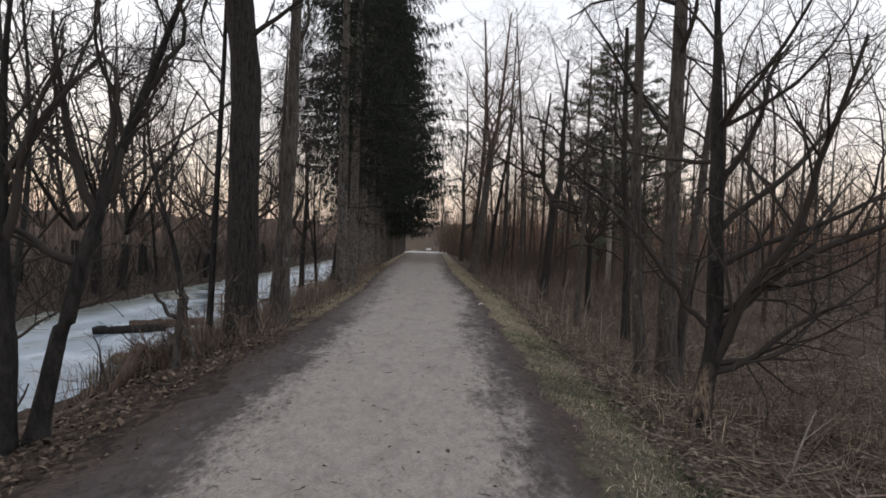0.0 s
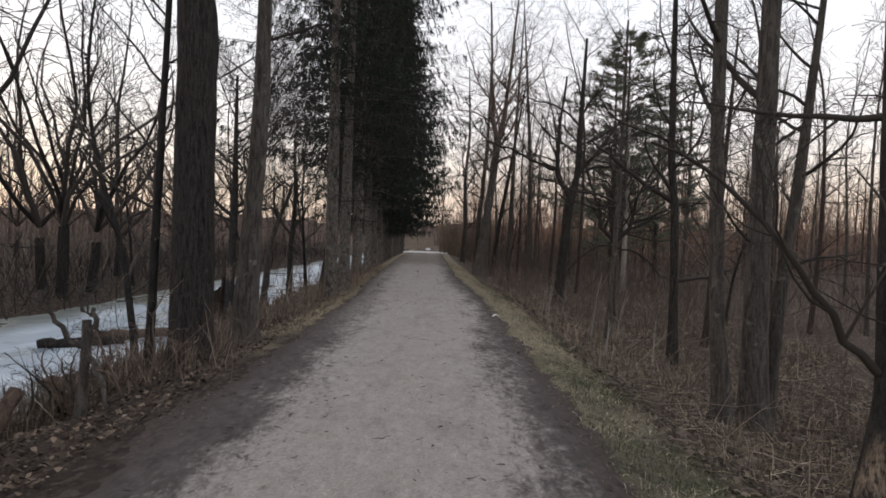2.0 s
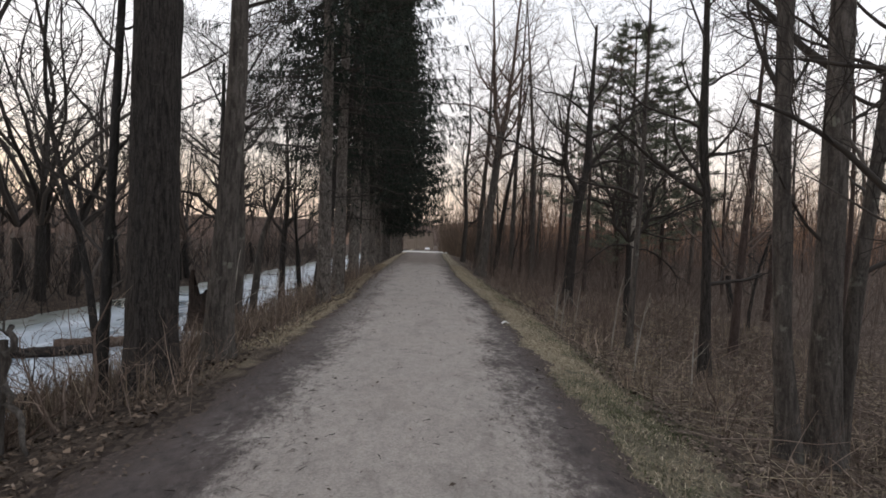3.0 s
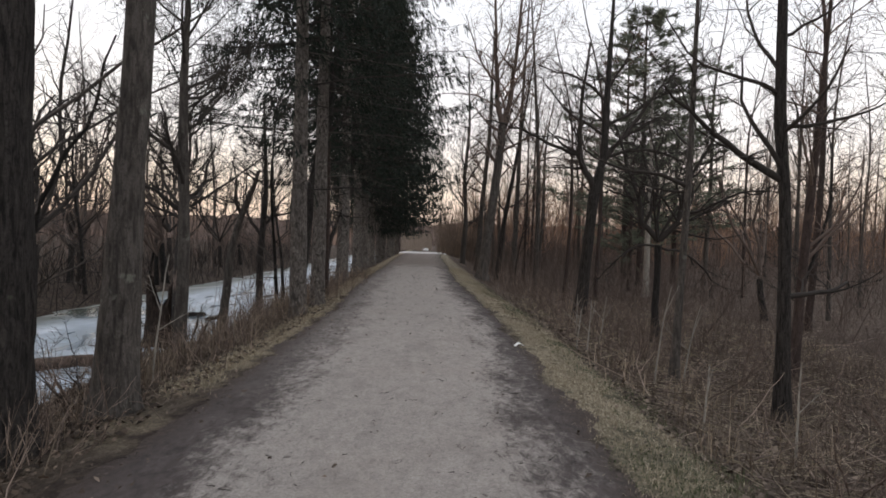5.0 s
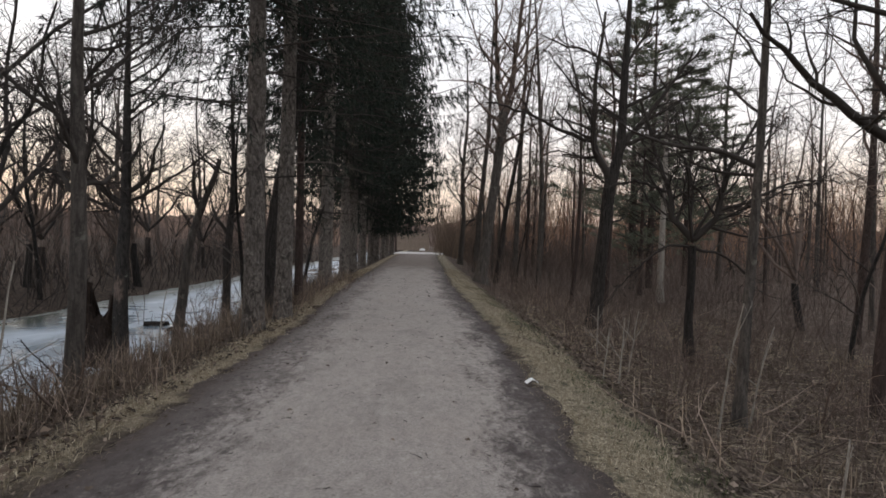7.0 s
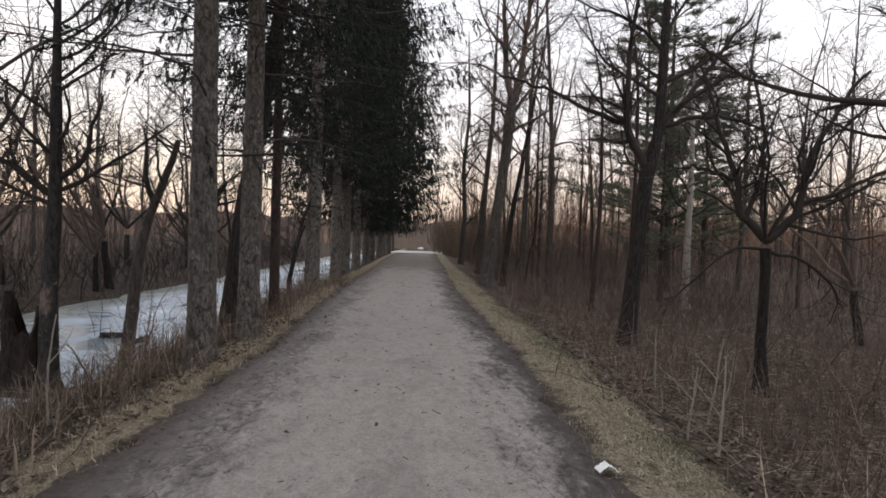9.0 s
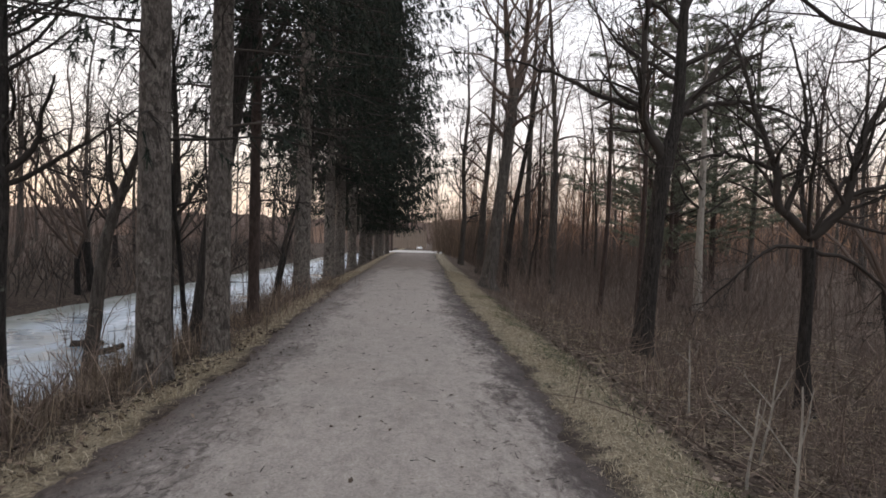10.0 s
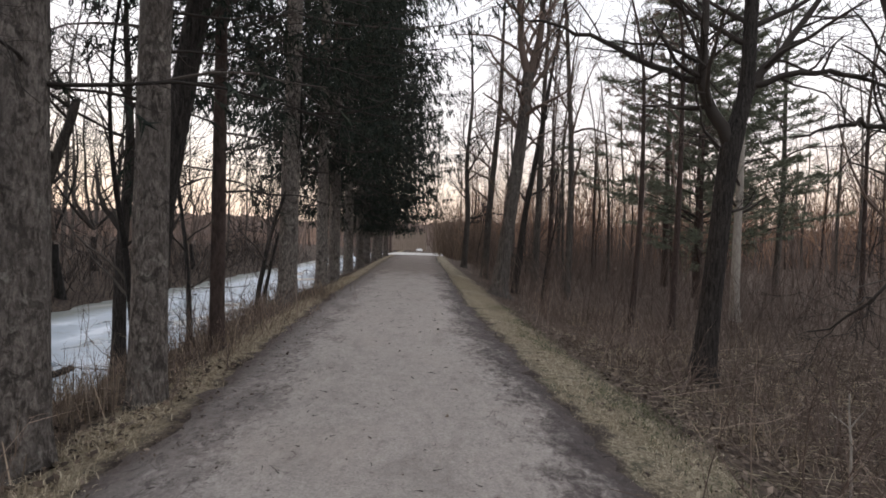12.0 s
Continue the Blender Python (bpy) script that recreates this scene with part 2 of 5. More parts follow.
def path_mat():
    m = Mat("packed_gravel", 0.93, 0.2)
    x = m.across()
    flat = m.scaled((1.0, 0.55, 1.0))
    big = m.noise(0.7, 4, 0.6)
    streak = m.noise(2.2, 5, 0.65, m.scaled((1.0, 0.4, 1.0)), 0.4)
    mid, fine = m.noise(9, 5, 0.7, flat), m.noise(80, 4, 0.75)
    grit = m.voronoi(70, out="Color")
    col = m.ramp(mid, [(0.25, (0.27, 0.25, 0.228)), (0.5, (0.365, 0.342, 0.314)), (0.75, (0.44, 0.415, 0.382))])
    col = m.mix(0.3, col, m.ramp(grit, [(0.1, (0.13, 0.121, 0.115)), (0.9, (0.52, 0.495, 0.46))]))
    col = m.mix(m.span(streak, 0.5, 0.7, 0, 0.4), col, (0.19, 0.175, 0.162))
    col = m.mix(m.span(big, 0.5, 0.7, 0, 0.35), col, (0.35, 0.318, 0.286))
    spots = m.voronoi(7.0, m.scaled((1.0, 1.6, 1.0)))
    col = m.mix(m.math("MULTIPLY", m.span(spots, 0.16, 0.05), m.span(m.noise(3.1, 3), 0.45, 0.6, 0, 0.7)), col, (0.11, 0.098, 0.092))
    mott = m.noise(13, 6, 0.78, flat, 0.5)
    col = m.mix(m.span(mott, 0.52, 0.68, 0, 0.45), col, (0.165, 0.152, 0.142))
    col = m.mix(m.span(mott, 0.46, 0.32, 0, 0.28), col, (0.53, 0.505, 0.462))
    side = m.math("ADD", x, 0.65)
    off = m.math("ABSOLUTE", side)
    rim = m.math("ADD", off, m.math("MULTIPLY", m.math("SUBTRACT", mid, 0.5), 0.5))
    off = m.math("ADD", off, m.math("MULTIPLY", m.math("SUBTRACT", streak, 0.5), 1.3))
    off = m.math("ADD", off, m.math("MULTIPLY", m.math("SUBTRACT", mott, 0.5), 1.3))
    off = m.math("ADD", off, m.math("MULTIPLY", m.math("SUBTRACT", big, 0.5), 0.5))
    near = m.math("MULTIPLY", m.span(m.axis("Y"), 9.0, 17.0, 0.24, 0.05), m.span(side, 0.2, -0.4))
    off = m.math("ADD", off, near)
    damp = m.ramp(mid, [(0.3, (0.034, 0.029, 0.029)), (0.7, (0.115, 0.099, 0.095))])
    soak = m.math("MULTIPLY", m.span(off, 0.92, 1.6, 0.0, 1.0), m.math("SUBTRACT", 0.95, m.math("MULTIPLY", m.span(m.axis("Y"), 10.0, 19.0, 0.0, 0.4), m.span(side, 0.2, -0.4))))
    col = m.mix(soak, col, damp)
    dab = m.noise(8.5, 6, 0.8, m.scaled((1.0, 0.6, 1.0)), 1.2)
    dab = m.math("ADD", dab, m.span(off, 0.5, 1.5, -0.05, 0.05))
    col = m.mix(m.span(dab, 0.56, 0.64, 0, 0.75), col, (0.085, 0.075, 0.070))
    mud = m.ramp(m.noise(22, 5, 0.72), [(0.3, (0.034, 0.027, 0.024)), (0.55, (0.078, 0.062, 0.054)), (0.75, (0.17, 0.138, 0.115))])
    col = m.mix(m.span(rim, 1.5, 1.85, 0.0, 0.85), col, mud)
    # browner far stretch: mud, with the shade under the spruces painted in
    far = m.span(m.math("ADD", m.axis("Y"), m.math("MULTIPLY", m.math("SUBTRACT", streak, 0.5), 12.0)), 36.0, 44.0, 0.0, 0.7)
    col = m.mix(1.0, col, (1.0, 0.955, 0.94), "MULTIPLY")
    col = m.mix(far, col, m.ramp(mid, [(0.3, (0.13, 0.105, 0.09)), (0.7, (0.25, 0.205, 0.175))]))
    return m.done(col, m.math("ADD", m.math("MULTIPLY", fine, 0.35), m.math("ADD", mid, mott)), 1.0, 0.03)


def ice_mat():
    m = Mat("snowy_pond_ice", 0.42, 0.4)
    big, mid = m.noise(0.32, 4, 0.6, m.scaled((1.0, 0.5, 1.0)), 0.8), m.noise(1.6, 5, 0.65, None, 0.5)
    col = m.ramp(big, [(0.34, (0.17, 0.215, 0.25)), (0.48, (0.34, 0.40, 0.46)), (0.62, (0.66, 0.70, 0.75))])
    col = m.mix(m.span(mid, 0.53, 0.68, 0, 0.65), col, (0.20, 0.235, 0.25))
    x = m.axis("X")
    # dark reflection and shade of the far-shore thicket, painted along that edge
    xw = m.math("ADD", x, m.math("MULTIPLY", m.math("SUBTRACT", mid, 0.5), 1.6))
    col = m.mix(m.math("MULTIPLY", m.span(xw, -11.2, -12.8), 0.85), col, (0.09, 0.095, 0.065))
    m.l.new(m.span(big, 0.35, 0.6, 0.16, 0.7), m.b.inputs["Roughness"])
    return m.done(col, mid, 0.25, 0.02)


def woods_mat():
    m = Mat("distant_woods", 1.0, 0.0)
    v = m.scaled((1.0, 1.0, 0.12))
    streak, big = m.noise(1.6, 6, 0.75, v), m.noise(0.06, 4)
    col = m.ramp(streak, [(0.3, (0.06, 0.045, 0.04)), (0.55, (0.14, 0.105, 0.09)), (0.75, (0.24, 0.18, 0.15))])
    col = m.mix(m.span(big, 0.45, 0.62, 0, 0.6), col, (0.25, 0.165, 0.12))
    return m.done(col, streak, 1.0, 0.4)


def plain(name, col, rough=0.6, var=0.25, scale=14):
    m = Mat(name, rough, 0.3)
    n = m.noise(scale, 4, 0.65)
    return m.done(m.mix(m.span(n, 0.3, 0.7, 0, var), col, tuple(c * 0.5 for c in col)), n, 0.3, 0.01)


M_GROUND, M_PATH, M_ICE, M_WOODS = ground_mat(), path_mat(), ice_mat(), woods_mat()
M_PAPER = plain("crumpled_white_paper", (0.82, 0.82, 0.8), 0.6, 0.15)
# paler gravel: brightness of the open ground past the spruces is painted in
M_ROAD = plain("open_light_gravel", (0.52, 0.50, 0.47), 0.9, 0.3, 2)
M_FENCE = plain("weathered_fence_board", (0.30, 0.24, 0.19), 0.85, 0.5, 6)
M_WHITE = plain("white_paint", (0.75, 0.75, 0.74), 0.4, 0.1)


# ---------------------------------------------------------------- mesh tools
def rawmesh(name, verts, faces, mat, smooth=False):
    """A mesh from arrays of corners and of equal-sided faces."""
    verts, faces = np.asarray(verts, dtype=np.float32), np.asarray(faces, dtype=np.int32)
    me = bpy.data.meshes.new(name)
    n, k = faces.shape
    me.vertices.add(len(verts))
    me.vertices.foreach_set("co", verts.ravel())
    me.loops.add(n * k)
    me.loops.foreach_set("vertex_index", faces.ravel())
    me.polygons.add(n)
    me.polygons.foreach_set("loop_start", np.arange(0, n * k, k, dtype=np.int32))
    me.polygons.foreach_set("use_smooth", np.full(n, smooth))
    me.update(calc_edges=True)
    me.materials.append(mat)
    return me


def part(name, me, parent, label="", m=None):
    ob = new(name, me)
    ob.parent = parent
    if m is not None:
        ob.matrix_basis = m
    return tagged(ob, label) if label else ob


def empty(name, x, y, z, label, category, group="", rz=0.0, s=1.0):
    ob = new(name)
    ob.empty_display_size = 0.2
    ob.matrix_basis = pose(x, y, z, 0, 0, rz) @ Matrix.Diagonal((s, s, s, 1))
    return tagged(ob, label, category, group)


def tubes(polys, sides):
    """Tapered tubes round polylines [(points, radii)], as one set of corners and quads."""
    V, Q, at = [], [], 0
    kinds = {}
    for p, r in polys:
        kinds.setdefault(len(p), []).append((p, r))
    ang = np.arange(sides) * 2 * math.pi / sides
    ca, sa = np.cos(ang), np.sin(ang)
    for n, group in kinds.items():
        P = np.array([g[0] for g in group], dtype=float)
        R = np.array([g[1] for g in group], dtype=float)
        T = np.gradient(P, axis=1)
        T /= np.linalg.norm(T, axis=2, keepdims=True) + 1e-9
        ref = np.where(np.abs(T[:, :1, 2:3]) > 0.8, np.array([[[1.0, 0, 0]]]), np.array([[[0, 0, 1.0]]]))
        A = np.cross(T, np.broadcast_to(ref, T.shape))
        A /= np.linalg.norm(A, axis=2, keepdims=True) + 1e-9
        B = np.cross(T, A)
        ring = P[:, :, None, :] + R[:, :, None, None] * (ca[None, None, :, None] * A[:, :, None, :] + sa[None, None, :, None] * B[:, :, None, :])
        m = len(group)
        V.append(ring.reshape(-1, 3))
        idx = np.arange(m * n * sides).reshape(m, n, sides) + at
        nxt = np.roll(idx, -1, axis=2)
        Q.append(np.stack([idx[:, :-1], nxt[:, :-1], nxt[:, 1:], idx[:, 1:]], axis=-1).reshape(-1, 4))
        at += m * n * sides
    return np.concatenate(V), np.concatenate(Q)


def unit(v):
    return v / (np.linalg.norm(v) + 1e-9)


def stroke(rng, p, d, length, r, n, wob, lift, tip=0.25):
    """One wandering limb: its points and radii."""
    pts, step = [np.array(p, dtype=float)], length / (n - 1)
    d = unit(np.array(d, dtype=float))
    for _ in range(n - 1):
        d = unit(d + rng.normal(0, wob, 3) + np.array([0, 0, lift]))
        pts.append(pts[-1] + d * step)
    return np.array(pts), r * np.linspace(1, tip, n)


def fan(rng, stem, radii, count, start, length, ratio, spread, n, wob, lift, flat=False):
    """Side shoots off one limb."""
    out = []
    for k in range(count):
        s = start + (0.98 - start) * (k + rng.random()) / count
        f = s * (len(stem) - 1)
        i = min(int(f), len(stem) - 2)
        p = stem[i] + (stem[i + 1] - stem[i]) * (f - i)
        r = radii[i] + (radii[i + 1] - radii[i]) * (f - i)
        t = unit(stem[i + 1] - stem[i])
        side = unit(np.cross(t, rng.normal(0, 1, 3)))
        if flat:
            side = unit(side * np.array([1, 1, 0.35]))
        a = spread * rng.uniform(0.7, 1.25)
        d = t * math.cos(a) + side * math.sin(a)
        out.append(stroke(rng, p, d, length * rng.uniform(0.55, 1.15) * (1.15 - 0.6 * s), max(0.003, r * ratio * rng.uniform(0.7, 1.1)), n, wob, lift))
    return out


def limb_mesh(rng, main, twigs=1.0, mat=M_TWIG, spread=0.8, droop=0.02):
    """A limb with its branches and twigs as one mesh."""
    p, r = main
    L = np.linalg.norm(np.diff(p, axis=0), axis=1).sum()
    subs = fan(rng, p, r, max(3, int(8 * twigs * min(1.7, L / 2.0))), 0.15, L * 0.5, 0.55, spread, 6, 0.22, droop)
    fine = []
    for q, w in subs:
        fine += fan(rng, q, w, max(3, int(5 * twigs)), 0.12, L * 0.24, 0.55, 0.85, 4, 0.24, droop)
    tips = []
    for q, w in fine:
        tips += fan(rng, q, w, max(2, int(2.2 * twigs)), 0.2, L * 0.10 + 0.08, 0.7, 0.8, 3, 0.2, 0.0)
    for q, w in fine + tips:
        np.maximum(w, 0.0028, out=w)
    V, Q = tubes([main], 7)
    v, q = tubes(subs, 5)
    wood = rawmesh("limb", np.concatenate([V, v]), np.concatenate([Q, q + len(V)]), mat, True)
    V, Q = tubes(fine, 3)
    v, q = tubes(tips, 3)
    return wood, rawmesh("twig_spray", np.concatenate([V, v]), np.concatenate([Q, q + len(V)]), mat, True)


def add_limb(meshes, top):
    limb = part("limb", meshes[0], top)
    tagged(part("twig_spray", meshes[1], limb), kind="stuff")


def bole(rng, ctrl, widths, sides=18, flare=0.45, rough=0.05, step=0.22):
    """A trunk through a few points, with root flare and uneven bark relief: mesh arrays, axis and radii."""
    ctrl = np.array(ctrl, dtype=float)
    h = ctrl[:, 2]
    zs = np.concatenate([np.arange(h[0] - 0.25, h[0] + 1.0, min(0.25, step * 0.4)), np.arange(h[0] + 1.0, h[-1], step)])
    ax = np.stack([np.interp(zs, h, ctrl[:, 0]), np.interp(zs, h, ctrl[:, 1]), zs], axis=1)
    ker = np.ones(5) / 5
    for c in (0, 1):
        ax[:, c] = np.convolve(np.pad(ax[:, c], 2, mode="edge"), ker, mode="valid")
    rad = np.interp(zs, h, np.array(widths) / 2)
    ang = np.arange(sides) * 2 * math.pi / sides
    ph = rng.uniform(0, 6.28, 4)
    lobes = 0.55 + 0.45 * np.sin(ang * 4 + ph[0]) + 0.3 * np.sin(ang * 3 + ph[1])
    foot = flare * np.exp(-(zs - h[0]).clip(-0.25) / 0.22)
    wav = np.array([[noise.noise((math.cos(a) * 2.2 + ph[2], math.sin(a) * 2.2, z * 1.3 + ph[3])) for a in ang] for z in zs])
    knob = np.array([[noise.noise((math.cos(a) * 6 + ph[1], math.sin(a) * 6, z * 5 + ph[0])) for a in ang] for z in zs])
    rr = rad[:, None] * (1 + foot[:, None] * (0.5 + 0.5 * lobes[None, :]) + wav * rough * 1.6 + knob * rough)
    V = np.stack([ax[:, None, 0] + rr * np.cos(ang), ax[:, None, 1] + rr * np.sin(ang), np.repeat(zs[:, None], sides, 1)], axis=-1).reshape(-1, 3)
    idx = np.arange(len(zs) * sides).reshape(len(zs), sides)
    nxt = np.roll(idx, -1, axis=1)
    Q = np.stack([idx[:-1], nxt[:-1], nxt[1:], idx[1:]], axis=-1).reshape(-1, 4)
    return (V, Q), ax, rad


# ---------------------------------------------------------------- ground
GX = [-400, -60, -19, -14.6, -13.5, -12.6, -7.3, -6.5, -5.7, -4.9, -4.2, -3.7, -3.2, -2.7, 1.25, 1.5, 2.0, 2.6, 3.3, 4.2, 7, 60, 400]
GZ = [0.3, 0.1, -0.75, -1.2, -1.48, -1.7, -1.65, -1.48, -1.2, -0.88, -0.60, -0.42, -0.26, -0.18, -0.18, -0.21, -0.33, -0.50, -0.66, -0.86, -1.02, -1.0, -0.8]


def smooth(v, a, b):
    t = min(1.0, max(0.0, (v - a) / (b - a)))
    return t * t * (3 - 2 * t)


def drift(y):
    """How far the path has swung aside at y."""
    return -0.6 * smooth(y, 16, 32) - 0.6 * smooth(y, 28, 62)



def height(x, y):
    far = min(1.0, max(0.0, -(x + 3.0) / 2))
    wave = 0.35 * noise.noise((y * 0.22, 3.1, 0)) + 0.15 * noise.noise((y * 0.9, 7.7, 0))
    x -= drift(y) * (1 - smooth(abs(x), 4.5, 7.5))
    z = float(np.interp(x + far * wave, GX, GZ))
    off = min(1.0, max(0.0, max(x - 1.2, -2.6 - x) / 1.5))
    if -13 < x < -7.0:
        off *= 0.3
    return z + off * (0.07 * noise.noise((x * 0.6, y * 0.6, 1.0)) + 0.05 * noise.noise((x * 2.1, y * 2.1, 4.0)) + 0.03 * noise.noise((x * 6.5, y * 5.5, 8.0)))


def sheet(name, xs, ys, zfun, mat, side=lambda y: 0.0):
    V = [(x + side(y), y, zfun(x, y)) for y in ys for x in xs]
    nx = len(xs)
    i = (np.arange(len(ys) - 1)[:, None] * nx + np.arange(nx - 1)[None, :]).ravel()
    return rawmesh(name, V, np.stack([i, i + 1, i + nx + 1, i + nx], axis=1), mat, True)


xs = np.concatenate([[-400, -200, -100, -60, -40, -28, -20], np.arange(-17, -5, 0.5), np.arange(-5, 6, 0.13), np.arange(6, 16, 0.5), [20, 28, 40, 60, 100, 200, 400]])
ys = np.concatenate([[-300, -120, -60, -30, -15], np.arange(-3, 30, 0.18), np.arange(30, 34, 0.5), np.arange(34, 64, 0.6), [68, 75, 85, 100, 130, 200, 320, 500]])
tagged(new("ground", sheet("ground", xs, ys, height, M_GROUND)), "brown woodland ground of leaf litter, soil and dry grass", "ground", kind="structure")


def path_height(u, y):
    x = u + drift(y)
    e = min(u - (-2.5 + 0.24 * noise.noise((y * 0.7, 0, 5)) + 0.14 * noise.noise((y * 3, 0, 9)) + 0.05 * noise.noise((y * 9, x * 5, 2))), (1.24 - 0.2 * smooth(y, 9, 18) + 0.24 * noise.noise((y * 0.8, 2, 5)) + 0.14 * noise.noise((y * 3.2, 4, 9)) + 0.05 * noise.noise((y * 9, x * 5, 9))) - u)
    lift = 0.028 * min(1.0, max(-0.5, e / 0.22))
    return height(x, y) + lift + 0.009 * noise.noise((x * 3, y * 1.5, 2)) + 0.006 * noise.noise((x * 6.5, y * 3.5, 2)) - 0.004


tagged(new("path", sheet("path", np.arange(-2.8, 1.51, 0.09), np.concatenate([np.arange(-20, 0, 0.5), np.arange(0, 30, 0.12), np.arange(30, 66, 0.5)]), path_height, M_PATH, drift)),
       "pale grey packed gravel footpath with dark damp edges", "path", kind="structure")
tagged(new("water", sheet("water", np.arange(-16.5, -5, 0.5), np.arange(-30, 120, 1.0), lambda x, y: -1.5, M_ICE)),
       "frozen pond covered with bluish ice and patchy snow", "pond", kind="structure")
# added strip whose pale colour stands for open light beyond the shaded spruces
tagged(new("road", sheet("road", np.arange(-7, 0.6, 0.5), np.arange(66, 75, 1.0), lambda x, y: max(-0.14 - 0.6 * smooth(abs(x + 1.9), 2, 5), height(x, y) + 0.02), M_ROAD)),
       "gravel strip at the far end of the path, painted pale as open light", "road", kind="structure")

# ring of distant woods that closes the place
ang = np.linspace(0, 2 * math.pi, 1081)
rows = []
for j, k in enumerate((0.0, 0.35, 0.65, 0.85, 1.0)):
    for a in ang:
        top = 5.0 + 1.2 * noise.noise((math.cos(a) * 5, math.sin(a) * 5, 0)) + 0.8 * noise.noise((math.cos(a) * 28, math.sin(a) * 28, 3)) + 0.5 * noise.noise((math.cos(a) * 110, math.sin(a) * 110, 6))
        rad = 105 + 5 * j + 5 * noise.noise((math.cos(a) * 14, math.sin(a) * 14, j * 0.8))
        rows.append((rad * math.sin(a), 30 + rad * math.cos(a), -1.2 + (top + 1.2) * k))
i = (np.arange(4)[:, None] * 1081 + np.arange(1080)[None, :]).ravel()
tagged(new("backdrop", rawmesh("backdrop", rows, np.stack([i, i + 1, i + 1082, i + 1081], axis=1), M_WOODS, False)), "hazy brown belt of distant winter woods", "woods", kind="structure")


# ---------------------------------------------------------------- trees near the path
def tree(seed, ctrl, widths, mat, label, limbs, name="bare_tree", group="trees beside the path", twigs=1.0, auto=8, auto_from=2.6, auto_len=2.4, limb_mat=M_TWIG, flare=0.45, sides=18, lift=0.05, wob=0.13, arms=()):
    """A leafless tree: trunk through ctrl (metres above its foot), bent arms (points from the foot, radius), limbs (height, dx, dy, dz, radius) and some random ones."""
    rng = np.random.default_rng(seed)
    x, y = ctrl[0][0], ctrl[0][1]
    z = height(x, y)
    top = empty(name, x, y, z, label, "tree", group)
    local = [(cx - x, cy - y, cz) for cx, cy, cz in ctrl]
    (V, Q), ax, rad = bole(rng, local, widths, sides, flare)
    part("trunk", rawmesh("trunk", V, Q, mat, True), top)
    H = local[-1][2]
    for pts, r in arms:
        pts = np.array(pts, dtype=float)
        t = np.linspace(0, len(pts) - 1, 13)
        p = np.stack([np.interp(t, np.arange(len(pts)), pts[:, c]) for c in range(3)], axis=1)
        p[1:-1] = (p[:-2] + 2 * p[1:-1] + p[2:]) / 4 + rng.normal(0, 0.022, (11, 3))
        add_limb(limb_mesh(rng, (p, r * np.linspace(1, 0.3, 13)), twigs, limb_mat), top)
    for h, dx, dy, dz, r in limbs:
        p = np.array([np.interp(h, ax[:, 2], ax[:, 0]), np.interp(h, ax[:, 2], ax[:, 1]), h])
        d = np.array([dx, dy, dz], dtype=float)
        main = stroke(rng, p, d, np.linalg.norm(d), r, 10, wob, 0.02)
        add_limb(limb_mesh(rng, main, twigs, limb_mat), top)
    for k in range(auto):
        h = auto_from + (H - auto_from) * (k + rng.random()) / auto
        p = np.array([np.interp(h, ax[:, 2], ax[:, 0]), np.interp(h, ax[:, 2], ax[:, 1]), h])
        a, up = rng.uniform(0, 6.28), rng.uniform(0.3, 1.1)
        main = stroke(rng, p, (math.cos(a), math.sin(a), up), auto_len * rng.uniform(0.6, 1.2), np.interp(h, ax[:, 2], rad) * 0.42, 8, 0.13, lift)
        add_limb(limb_mesh(rng, main, twigs, limb_mat), top)
    return top


